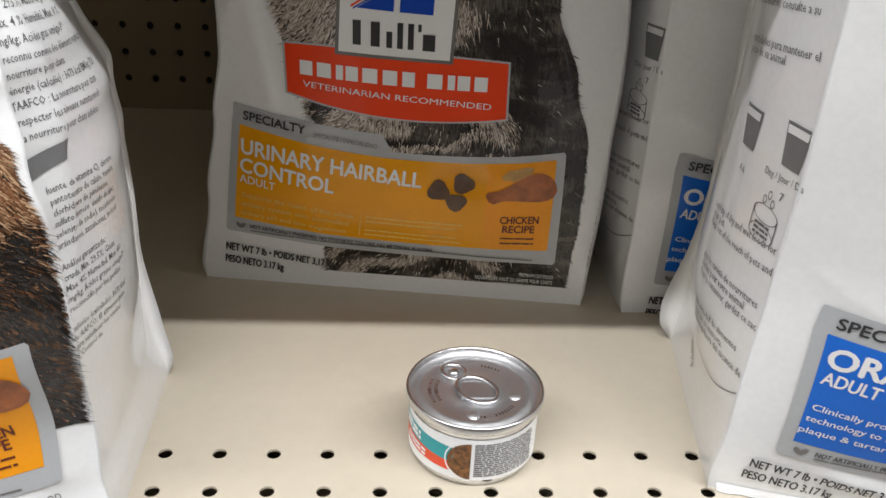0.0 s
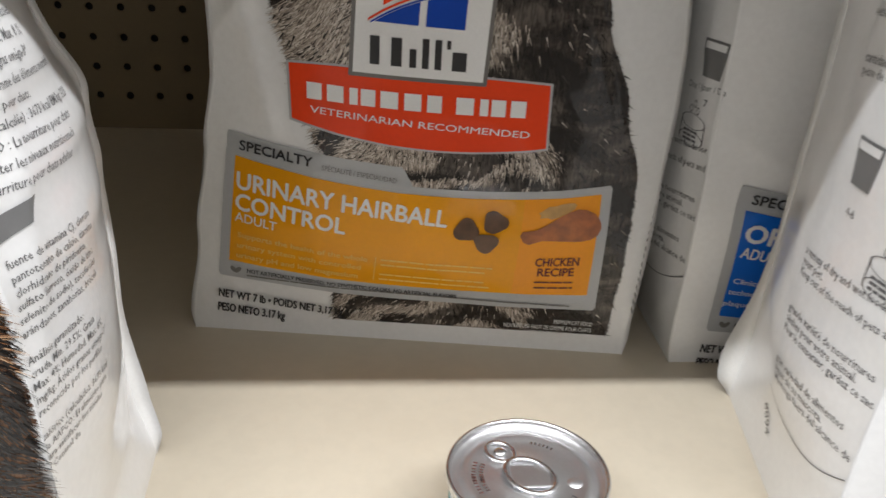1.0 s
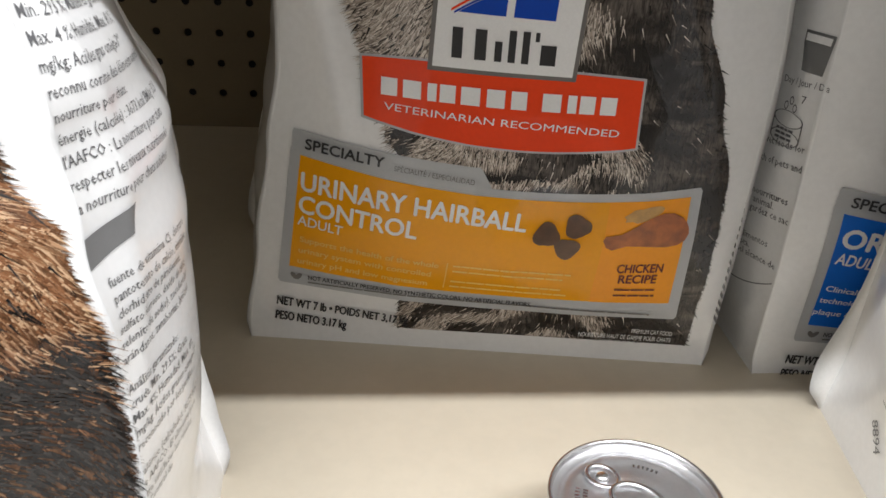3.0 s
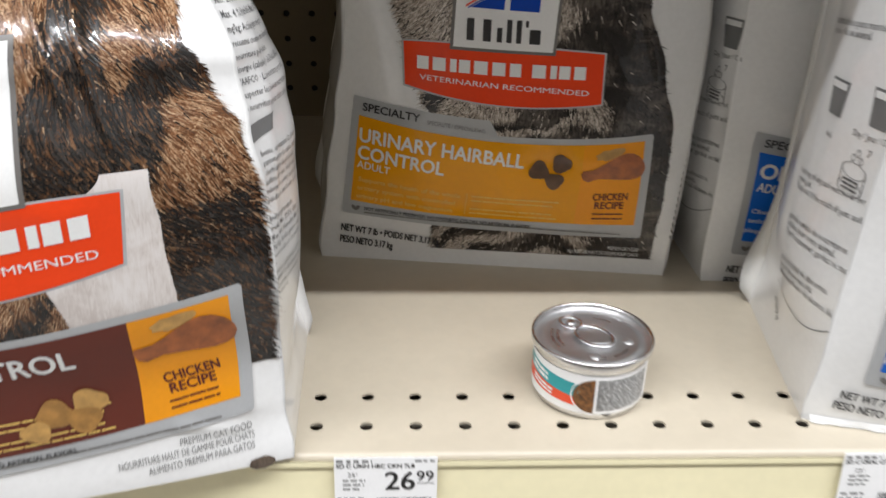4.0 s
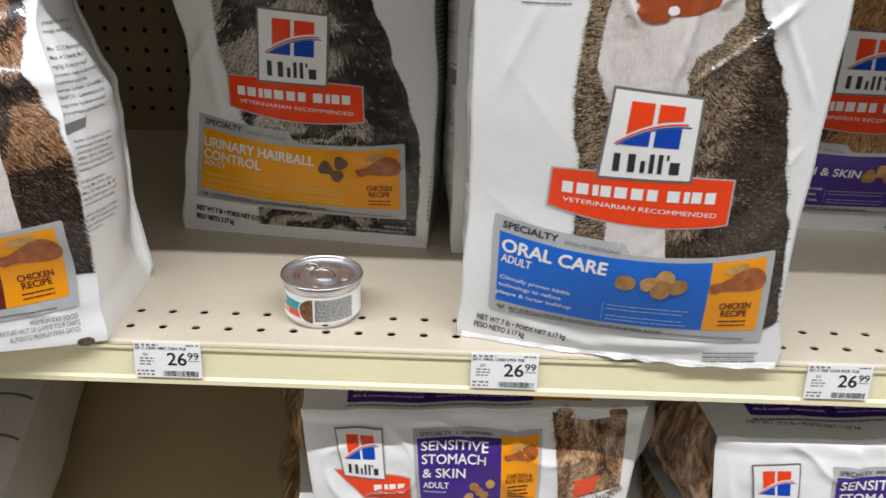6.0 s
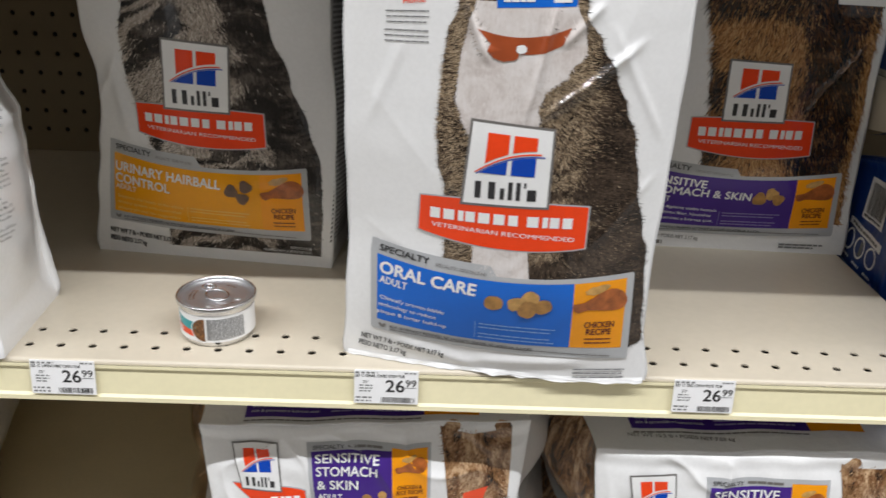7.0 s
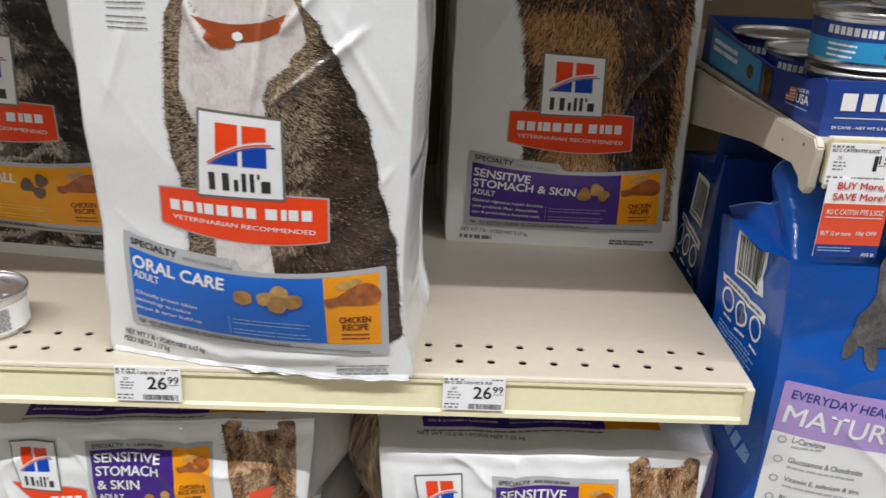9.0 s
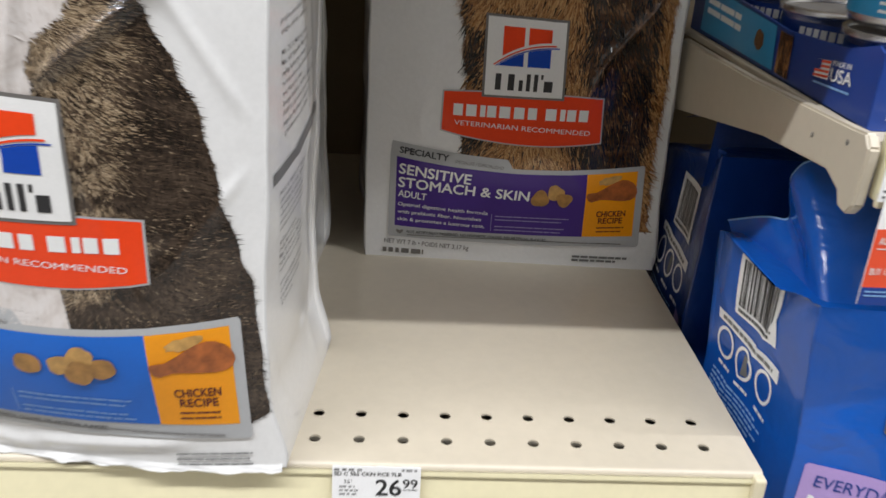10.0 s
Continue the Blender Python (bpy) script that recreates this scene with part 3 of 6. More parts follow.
# ---- standing bags ----
class Bag:
    """A filled block-bottom bag: rows of (height, value) give the front panel's side edges and their distance."""

    def __init__(self, name, label, group, base_z, xl, xr, yl, yr, bulge, depth, high, out_l, out_r, seed, film, crease=0.0012, flare=(0.003, 0.003), ridges=(), category="pet food bag", taper=0.6, bow=(0.004, 0.004), foot=0.0):
        self.taper, self.bow, self.foot = taper, bow, foot
        self.z, self.xl, self.xr, self.yl, self.yr = base_z, xl, xr, yl, yr
        self.bulge, self.depth, self.high, self.out_l, self.out_r, self.seed, self.crease, self.ridges = bulge, depth, high, out_l, out_r, seed, crease, ridges
        self.bx, self.by = (along(xl, 0) + along(xr, 0)) / 2, (along(yl, 0) + along(yr, 0)) / 2 + depth / 2
        self.ob = thing(name, (self.bx, self.by, base_z), label, category, group)
        self.front = Panel(self.at_front, self.ob)
        self.right = Panel(self.at_right, self.ob)
        self.left = Panel(self.at_left, self.ob)
        self.build(film, flare)

    def face_y(self, x, h):
        x0, x1 = along(self.xl, h), along(self.xr, h)
        s = min(1.0, max(0.0, (x - x0) / (x1 - x0)))
        grow = (self.foot + (1 - self.foot) * step(0.0, 0.09, h)) * (1 - 0.6 * step(0.28, self.high, h))
        y = along(self.yl, h) * (1 - s) + along(self.yr, h) * s - self.bulge * (1 - (2 * s - 1) ** 2) * grow
        edge = min(1.0, min(s, 1 - s) * 12) * step(0.0, 0.03, h)
        for ax, az, bx, bz, tall, wide in self.ridges:
            lx, lz = bx - ax, bz - az
            n = math.hypot(lx, lz)
            t = ((x - ax) * lx + (h - az) * lz) / (n * n)
            d = ((x - ax) * lz - (h - az) * lx) / n
            if -0.3 < t < 1.3 and abs(d) < 4 * wide:
                y -= tall * math.exp(-(d / wide) ** 2) * step(-0.15, 0.2, t) * (1 - step(0.8, 1.15, t))
        return y - crinkle(x, h, self.seed, self.crease) * edge

    def deep(self, h):
        return self.depth * (1 - 0.8 * step(self.taper * self.high, self.high, h))

    def side(self, r, h, sign):
        x = along(self.xr if sign > 0 else self.xl, h)
        y = along(self.yr if sign > 0 else self.yl, h)
        out = self.out_r if sign > 0 else self.out_l
        out = along(out, h) if isinstance(out, list) else out
        bow = self.bow[0 if sign < 0 else 1] * math.sin(math.pi * r) * step(0, 0.08, h) * (1 - 2.2 * step(0.5 * self.high, self.high, h))
        fold = crinkle(y + r * self.depth + 3.0, h, self.seed + sign * 1.5, self.crease * 1.3) * min(1.0, min(r, 1 - r) * 8) * step(0.0, 0.03, h)
        return x + sign * (out * r + bow + fold), y + r * self.deep(h)

    def at_front(self, x, z, off):
        h = z - self.z
        return (x - self.bx, self.face_y(x, h) - off - self.by, h)

    def at_right(self, d, z, off):
        x, y = self.side(d / self.depth, z - self.z, 1)
        return (x + off - self.bx, y - self.by, z - self.z)

    def at_left(self, d, z, off):
        x, y = self.side(d / self.depth, z - self.z, -1)
        return (x - off - self.bx, y - self.by, z - self.z)

    def build(self, film, flare):
        nf, ns, nb, nh = 200, 30, 8, 240
        verts, faces = [], []
        for j in range(nh + 1):
            h = self.high * j / nh
            ring = []
            x0, x1 = along(self.xl, h), along(self.xr, h)
            for i in range(nf):
                x = x0 + (x1 - x0) * i / nf
                ring.append((x, self.face_y(x, h)))
            for i in range(ns):
                ring.append(self.side(i / ns, h, 1))
            a, b = self.side(1, h, 1), self.side(1, h, -1)
            for i in range(nb):
                t = i / nb
                ring.append((a[0] + (b[0] - a[0]) * t, a[1] + (b[1] - a[1]) * t))
            for i in range(ns):
                ring.append(self.side(1 - i / ns, h, -1))
            verts += [(x - self.bx, y - self.by, h) for x, y in ring]
        n = nf + ns + nb + ns
        for j in range(nh):
            for i in range(n):
                k = (i + 1) % n
                faces.append((j * n + i, j * n + k, (j + 1) * n + k, (j + 1) * n + i))
        faces.append(tuple(range(n - 1, -1, -1)))
        faces.append(tuple(nh * n + i for i in range(n)))
        me = mesh_of("body", verts, faces, True)
        me.polygons[-1].use_smooth = me.polygons[-2].use_smooth = False
        # the four seams stay sharp
        sharp = me.attributes.new("sharp_edge", "BOOLEAN", "EDGE")
        seams = {0, nf, nf + ns, nf + ns + nb}
        flags = []
        for e in me.edges:
            a, b = e.vertices
            flags.append((a % n in seams and b % n in seams and a % n == b % n) or (abs(a - b) in (1, n - 1) and (a // n in (0, nh))))
        sharp.data.foreach_set("value", flags)
        part("body", me, film, self.ob)
        seal_mat = M["seal"] if film in (M["film"], M["film_soft"]) else film
        for sign, r in ((-1, 0), (1, 0), (-1, 1), (1, 1)):
            v, f = [], []
            for j in range(nh + 1):
                h = self.high * j / nh
                x, y = self.side(r, h, sign)
                low = math.exp(-((h - 0.028) / 0.028) ** 2)
                w = (0.0022 + 0.0012 * noise.noise(Vector((h * 25, self.seed, sign))) + (flare[0 if sign < 0 else 1] * low if r else 0)) * step(-0.003, 0.012, h)
                dy = -0.0008 if r == 0 else 0.001
                v += [(x - sign * 0.001 - self.bx, y - dy - 0.0003 - self.by, h), (x + sign * w - self.bx, y + dy - self.by, h), (x - sign * 0.001 - self.bx, y + 0.0009 - self.by, h)]
            for j in range(nh):
                k = 3 * j
                f += [(k, k + 1, k + 4, k + 3), (k + 1, k + 2, k + 5, k + 4)]
            part("corner_seal", mesh_of("corner_seal", v, f, True), seal_mat, self.ob)


def logo(p, q, off):
    """The maker's plate: a white card with a dark rim, red and blue fields crossed by a white arc, and a black word mark."""
    p = p.under(p.quad(q, off, "plate_rim", M["plate_edge"], 8, 8))
    w = 0.03
    inner = [inside(q, w, w), inside(q, 1 - w, w), inside(q, 1 - w, 1 - w), inside(q, w, 1 - w)]
    p.quad(inner, off + 0.0003, "plate", M["white"], 8, 8)

    def cell(u0, u1, low, high, material, name):
        pts, faces, n, m = [], [], 14, 8
        for i in range(n + 1):
            u = u0 + (u1 - u0) * i / n
            pts += [inside(q, u, high(u) + (low(u) - high(u)) * j / m) for j in range(m + 1)]
        faces = [(i * (m + 1) + j, i * (m + 1) + j + 1, (i + 1) * (m + 1) + j + 1, (i + 1) * (m + 1) + j) for i in range(n) for j in range(m)]
        p.place(pts, faces, off + 0.0006, name, material)

    def arc(u, lift):
        t = (u - 0.12) / 0.78
        return 0.60 - 0.27 * (1 - (1 - t) ** 2.2) - lift

    cell(0.22, 0.475, lambda u: arc(u, 0.045), lambda u: 0.13, M["red"], "red_field")
    cell(0.525, 0.80, lambda u: arc(u, 0.045), lambda u: 0.13, M["red"], "red_field")
    cell(0.17, 0.475, lambda u: 0.60, lambda u: arc(u, -0.035), M["navy"], "blue_field")
    cell(0.525, 0.80, lambda u: 0.60, lambda u: arc(u, -0.035), M["navy"], "blue_field")
    cell(0.12, 0.86, lambda u: arc(u, -0.002), lambda u: arc(u, 0.016), M["red"], "red_arc")
    cell(0.14, 0.90, lambda u: arc(u, -0.03), lambda u: arc(u, -0.016), M["navy"], "blue_arc")
    p.wordmark(inside(q, 0.15, 0.90), inside(q, 0.84, 0.90), (q[0][1] - q[3][1]) * 0.20, PLATE_BLOCKS, off + 0.0006, M["black"])


def banner(p, q, off, curve=0.006, words=True):
    """The red banner under the plate: a pale rim, a word mark of plain blocks and a line of type."""
    rim = [(q[0][0] - 0.0012, q[0][1] + 0.001), (q[1][0] + 0.0012, q[1][1] + 0.001), (q[2][0] + 0.0012, q[2][1] - 0.001), (q[3][0] - 0.0012, q[3][1] - 0.001)]
    p = p.under(p.quad(rim, off, "banner_rim", M["grey"], 20, 6, (-0.002, curve)))
    p.quad(q, off + 0.0002, "banner", M["red"], 20, 6, (-0.002, curve))
    if words:
        a, b = inside(q, 0.065, 0.56, (0, curve)), inside(q, 0.93, 0.50, (0, curve))
        high = (q[0][1] - q[3][1]) * 0.30
        p.wordmark(a, b, high, BANNER_BLOCKS, off + 0.0005, M["white"])
        p.text("VETERINARIAN RECOMMENDED", inside(q, 0.075, 0.80, (0, curve * 0.7)), inside(q, 0.93, 0.82, (0, curve * 0.7)), (q[0][1] - q[3][1]) * 0.125, off + 0.0005, M["white"], 0.0)


def drumstick(p, x, z, a, b, off):
    """A picture of a roast drumstick: a round meat end that narrows to a knuckle."""
    half = [(-1.0, 0.12), (-0.9, 0.24), (-0.76, 0.22), (-0.55, 0.2), (-0.25, 0.30), (0.05, 0.42), (0.35, 0.52), (0.6, 0.54), (0.8, 0.46), (0.95, 0.27), (1.0, 0.08)]
    c, s = math.cos(0.40), math.sin(0.40)
    pts = [(x + a * (u * c - v * e * s), z + b * 1.5 * (u * s * 0.75 + v * e * c)) for u, v in half for e in (1, 0, -1)]
    faces = [(3 * k + e, 3 * k + e + 1, 3 * k + e + 4, 3 * k + e + 3) for k in range(len(half) - 1) for e in (0, 1)]
    p.place(pts, faces, off + 0.0002, "drumstick", M["roast"])
    p.blob(x - a * 0.15, z + b * 0.95, a * 0.42, b * 0.3, off, "rice_picture", M["kibble"], 0.3, 16, 0.2, 6)


def variety_label(p, q, off, colour, small, title, kibble, claims, foot=True, shape="round"):
    """The silver label with its tab, coloured field, orange recipe field, type and kibble."""
    (ax, az), (bx, bz), (cx, cz), (dx, dz) = q
    wide = bx - ax
    main = [(ax, az - 0.008), (bx, bz), (cx, cz), (dx, dz)]
    sag = (0.0065, 0.0025)
    tab = [(ax + 0.001, az), (ax + 0.455 * wide, az - 0.008), (ax + 0.485 * wide, az - 0.0185), (ax, az - 0.012)]
    p.quad(tab, off, "label_tab", M["grey"], 12, 3, (0.0012, 0.0035), 0.006)
    p = p.under(p.quad(main, off + 0.0001, "label", M["grey"], 22, 10, sag, 0.006))

    def at(u, v):
        return inside(main, u, v, sag)

    def field(u0, u1, v0, v1, up, name, material):
        pts, faces, nx, nz = [], [], 4 + int(wide * (u1 - u0) / 0.0028), 24
        for j in range(nz + 1):
            for i in range(nx + 1):
                pts.append(at(u0 + (u1 - u0) * i / nx, v0 + (v1 - v0) * j / nz))
        for j in range(nz):
            for i in range(nx):
                a = j * (nx + 1) + i
                faces.append((a, a + nx + 1, a + nx + 2, a + 1))
        p.place(pts, faces, up, name, material)

    o = off + 0.0003
    field(0.025, 0.77, 0.055, 0.865, o, "colour_field", colour)
    field(0.77, 0.972, 0.055, 0.865, o, "recipe_field", M["orange"])
    o += 0.0003
    p.text("SPECIALTY", (ax + 0.035 * wide, az - 0.0095), (ax + 0.225 * wide, az - 0.0128), 0.0052, o, M["black"], 0.025)
    p.text("SPÉCIALITÉ / ESPECIALIDAD", (ax + 0.25 * wide, az - 0.0136), (ax + 0.44 * wide, az - 0.0165), 0.0034, o, M["plate_edge"])
    for words, u0, u1, v, high, bold in title:
        p.text(words, at(u0, v), at(u1, v), high, o, M["white"], bold)
    for words, u0, u1, v in claims:
        p.text(words, at(u0, v), at(u1, v), 0.0042, o, small if colour == M["yellow"] else M["white"], 0.008)
    a, b = at(0.405, 0.60), at(0.405, 0.83)
    p.quad([a, (a[0] + 0.0004, a[1]), (b[0] + 0.0004, b[1]), b], o, "divider", small, 1, 3)
    p.bars(at(0.42, 0.63), at(0.72, 0.64), 0.0009, 2, 0.0034, o, small, 4, (0.003, 0.009), 0.5)
    p.bars(at(0.42, 0.77), at(0.72, 0.78), 0.0009, 2, 0.0034, o, small, 5, (0.003, 0.009), 0.5)
    for n, (u, v, r) in enumerate(kibble):
        x, z = at(u, v)
        if shape == "round":
            p.blob(x, z, r, r * 0.9, o + 0.0003 + 0.0001 * n, "kibble", M["kibble" if n % 2 else "kibble_shade"], 0.3 * n, 18, 0.05, n, 2.6)
        else:
            p.blob(x, z, r, r * 0.95, o + 0.0003 + 0.0001 * n, "kibble", M["kibble_dark"] if shape == "dark" else M["kibble" if n % 2 else "kibble_shade"], 1.57 + 0.5 * n, 24, 0.03, n, 2.0, 0.11)
    # roast drumstick
    x, z = at(0.874, 0.30)
    drumstick(p, x, z, 0.0215, 0.0118, o)
    p.text("CHICKEN", at(0.82, 0.60), at(0.935, 0.60), 0.0052, o, M["brown"], 0.025)
    p.text("RECIPE", at(0.83, 0.69), at(0.925, 0.69), 0.0052, o, M["brown"], 0.025)
    p.bars(at(0.825, 0.755), at(0.93, 0.755), 0.0011, 2, 0.0036, o, M["brown"], 8, (0.004, 0.008), 0.4, 0.1)
    p.text("NOT ARTIFICIALLY PRESERVED. NO SYNTHETIC COLORS. NO ARTIFICIAL FLAVORS.", at(0.075, 0.945), at(0.63, 0.945), 0.0026, o, M["black"], 0.02)
    p.bars(at(0.075, 0.975), at(0.95, 0.975), 0.0009, 1, 0.002, o, M["plate_edge"], 9, (0.004, 0.01), 0.4, 0.05)
    x, z = at(0.045, 0.945)
    p.blob(x - 0.0012, z + 0.001, 0.0022, 0.0013, o, "leaf_mark", M["plate_edge"], 2.2)
    p.blob(x + 0.0012, z + 0.0008, 0.0024, 0.0013, o, "leaf_mark", M["plate_edge"], 0.8)
    if foot:
        p.text("NET WT 7 lb • POIDS NET 3,17 kg", (dx - 0.001, dz - 0.0155), (dx + 0.345 * wide, dz - 0.0225), 0.0068, o, M["black"], 0.025)
        p.text("PESO NETO 3.17 kg", (dx - 0.002, dz - 0.0245), (dx + 0.18 * wide, dz - 0.0282), 0.0068, o, M["black"], 0.025)


SMALL_WORDS = (0.003, 0.011)

# yellow bag, back of the shelf
YELLOW_RIDGES = [(0.02, 0.19, 0.035, 0.12, 0.0022, 0.006), (0.005, 0.16, 0.03, 0.20, 0.0016, 0.005), (0.185, 0.2, 0.205, 0.135, 0.001, 0.003)]
yellow = Bag("pet_food_bag", "white glossy cat food bag with golden yellow label, against others", "bags on the shelf", TOP,
             [(0, -0.013), (0.06, -0.006), (0.11, 0.001), (0.15, 0.007), (0.18, 0.007), (0.225, -0.003), (0.42, -0.003)],
             [(0, 0.225), (0.1, 0.229), (0.16, 0.23), (0.22, 0.226), (0.42, 0.224)], [(0, 0.227), (0.42, 0.222)], [(0, 0.198), (0.42, 0.196)],
             0.02, 0.13, 0.43, 0.012, 0.012, 1, M["film"], 0.0009, (0.003, 0.003), YELLOW_RIDGES)
p = yellow.front
YELLOW_L = [(1.012, 0.064), (1.10, 0.068), (1.127, 0.054), (1.157, 0.044), (1.19, 0.036), (1.224, 0.036), (1.254, 0.041), (1.34, 0.05)]
YELLOW_R = [(1.012, 0.214), (1.054, 0.217), (1.103, 0.217), (1.145, 0.206), (1.187, 0.191), (1.232, 0.174), (1.261, 0.169), (1.34, 0.165)]


def grey_bands(t, b):
    """Pale bands that sag in the middle; the far flank stays dark."""
    n = noise.noise(Vector((t * 2.2, b * 70 + 2.4 * (2 * t - 1) ** 2 + 0.9 * noise.noise(Vector((t * 5, b * 40, 1.0))), 4.0)))
    return max(0.02, min(1.0, 0.68 + 4.5 * n)) * (1 - 0.995 * step(0.62, 0.76, t + 0.12 * noise.noise(Vector((b * 45, 2.0, 0.0)))))


p.strip(YELLOW_L, YELLOW_R, 0.0003, "fur_print", M["fur_soot"], 150, 0.003, 4, label="grey banded fur texture print", droop=0.9)
p.pelt(YELLOW_L, YELLOW_R, 0.00045, M["hair_grey"], 85000, 0.0055, grey_bands, 0.9, 0.00028, 5)
p.pelt(YELLOW_L, YELLOW_R, 0.0006, M["hair_dark"], 3500, 0.006, lambda t, b: 0.15 + 0.5 * (grey_bands(t, b) < 0.3), 0.9, 0.0004, 6)
banner(p, [(0.044, 1.158), (0.166, 1.156), (0.167, 1.125), (0.045, 1.131)], 0.0007)
logo(p, [(0.075, 1.2215), (0.139, 1.2175), (0.136, 1.1545), (0.0722, 1.1555)], 0.0012)
variety_label(p, [(0.011, 1.12), (0.204, 1.105), (0.206, 1.029), (0.002, 1.036)], 0.0007, M["yellow"], M["pale_print"],
              [("URINARY HAIRBALL", 0.035, 0.575, 0.285, 0.0092, 0.025), ("CONTROL", 0.035, 0.32, 0.44, 0.0092, 0.025), ("ADULT", 0.035, 0.145, 0.53, 0.0052, 0.01)],
              [(0.628, 0.30, 0.0066), (0.70, 0.23, 0.0064), (0.682, 0.40, 0.0062)],
              [("Supports the health of the whole", 0.045, 0.385, 0.67), ("urinary system with controlled", 0.045, 0.37, 0.755), ("urinary pH and low magnesium", 0.045, 0.365, 0.84)], True, "dark")
p.text("PREMIUM CAT FOOD", (0.185, 1.0185), (0.206, 1.018), 0.0028, 0.001, M["white"])
p.text("NOURRITURE HAUT DE GAMME POUR CHATS", (0.158, 1.0145), (0.206, 1.0138), 0.0028, 0.001, M["white"])
p.text("ALIMENTO PREMIUM PARA GATOS", (0.169, 1.0105), (0.206, 1.0098), 0.0028, 0.001, M["white"])
yellow.right.bars((0.02, 1.30), (0.12, 1.29), 0.0024, 60, 0.0046, 0.0004, M["fine_print"], 21, SMALL_WORDS, 0.6, 0.3)

# oral care bag, front of the shelf
ORAL_TITLE = [("ORAL CARE", 0.035, 0.40, 0.265, 0.0098, 0.035), ("ADULT", 0.035, 0.14, 0.385, 0.0062, 0.02)]
ORAL_KIBBLE = [(0.47, 0.32, 0.0068), (0.555, 0.31, 0.0065), (0.655, 0.33, 0.0068), (0.605, 0.24, 0.0072), (0.6, 0.37, 0.0078)]
ORAL_CLAIMS = [("Clinically proven kibble", 0.035, 0.285, 0.60), ("technology to reduce", 0.03, 0.255, 0.69), ("plaque & tartar build-up", 0.025, 0.295, 0.785)]
ORAL_RIDGES = [(0.398, 0.215, 0.455, 0.262, 0.0042, 0.003), (0.384, 0.215, 0.398, 0.285, 0.003, 0.0026), (0.340, 0.285, 0.356, 0.250, 0.003, 0.0026), (0.405, 0.262, 0.428, 0.288, 0.003, 0.0026), (0.30, 0.02, 0.36, 0.008, 0.0022, 0.005),
               (0.36, 0.012, 0.44, 0.016, 0.0025, 0.005), (0.275, 0.2, 0.30, 0.26, 0.0012, 0.004), (0.44, 0.27, 0.48, 0.20, 0.0012, 0.003), (0.44, 0.12, 0.478, 0.17, 0.0012, 0.003)]
oral = Bag("pet_food_bag", "white glossy cat food bag, blue oral care label, at shelf edge", "bags on the shelf", TOP,
           [(0, 0.255), (0.04, 0.2585), (0.12, 0.261), (0.23, 0.259), (0.42, 0.262)], [(0, 0.495), (0.05, 0.486), (0.1, 0.485), (0.17, 0.488), (0.25, 0.49), (0.42, 0.488)],
           [(0, 0.034), (0.05, 0.032), (0.1, 0.032), (0.2, 0.024), (0.42, 0.018)], [(0, 0.003), (0.06, 0.001), (0.42, -0.002)], 0.026, 0.125, 0.43, -0.018, 0.012, 2, M["film"], 0.0008, (0.010, 0.002), ORAL_RIDGES, bow=(0.012, 0.004), foot=0.45)
p = oral.front
ORAL_L = [(1.03, 0.332), (1.116, 0.3324), (1.159, 0.331), (1.176, 0.3257), (1.204, 0.324), (1.239, 0.3262), (1.266, 0.3291), (1.284, 0.336), (1.34, 0.345)]
ORAL_R = [(1.03, 0.477), (1.038, 0.487), (1.062, 0.4845), (1.111, 0.4814), (1.129, 0.4755), (1.164, 0.4675), (1.197, 0.4619), (1.22, 0.4529), (1.243, 0.4424), (1.264, 0.4303), (1.282, 0.4186), (1.34, 0.41)]
FLANK = [(1.03, 0.36), (1.10, 0.391), (1.11, 0.412), (1.14, 0.432), (1.167, 0.422), (1.196, 0.432), (1.22, 0.4316), (1.247, 0.4262), (1.27, 0.424), (1.34, 0.42)]


def tan_share(t, b):
    """Ticked tan fur with fine dark rows; the flank behind is dark brown."""
    x = along(ORAL_L, b) * (1 - t) + along(ORAL_R, b) * t
    edge = along(FLANK, b) + 0.006 * noise.noise(Vector((b * 90, 5.0, 0.0)))
    rows = noise.noise(Vector((x * 40, b * 230 + 5 * noise.noise(Vector((x * 60, b * 40, 3.0))), 1.0)))
    band = noise.noise(Vector((x * 12, b * 34 + 1.2 * (x - 0.36) * 30, 7.0)))
    saddle = 1 - 0.9 * math.exp(-((b - 1.158 - 0.004 * noise.noise(Vector((x * 90, 1.0, 2.0)))) / 0.0045) ** 2) * step(0.395, 0.405, x)
    rim = saddle - 0.55 * step(0.93, 1.0, t) - 0.35 * (1 - step(0.0, 0.06, t))
    return max(0.0, min(1.0, 0.62 + 0.75 * rows + 0.8 * band)) * (1 - 0.93 * step(edge - 0.008, edge + 0.010, x)) * rim


p.strip(ORAL_L, ORAL_R, 0.0003, "fur_print", M["fur_umber"], 150, 0.0014, 8, label="brown ticked fur texture print", droop=0.5)
p.pelt(ORAL_L, ORAL_R, 0.00045, M["hair_tan"], 95000, 0.0034, tan_share, 2.0, 0.00022, 8)
p.pelt(ORAL_L, ORAL_R, 0.0006, M["hair_brown"], 26000, 0.0045, lambda t, b: 0.16 + 0.6 * (tan_share(t, b) < 0.2), 2.0, 0.00028, 9)
CHEST_L = [(1.09, 0.354), (1.19, 0.350), (1.211, 0.3405), (1.221, 0.3362), (1.2515, 0.3383), (1.274, 0.3427), (1.288, 0.347)]
CHEST_R = [(1.09, 0.383), (1.19, 0.388), (1.211, 0.3931), (1.219, 0.3911), (1.229, 0.3949), (1.243, 0.41), (1.258, 0.4203), (1.27, 0.419), (1.288, 0.412)]
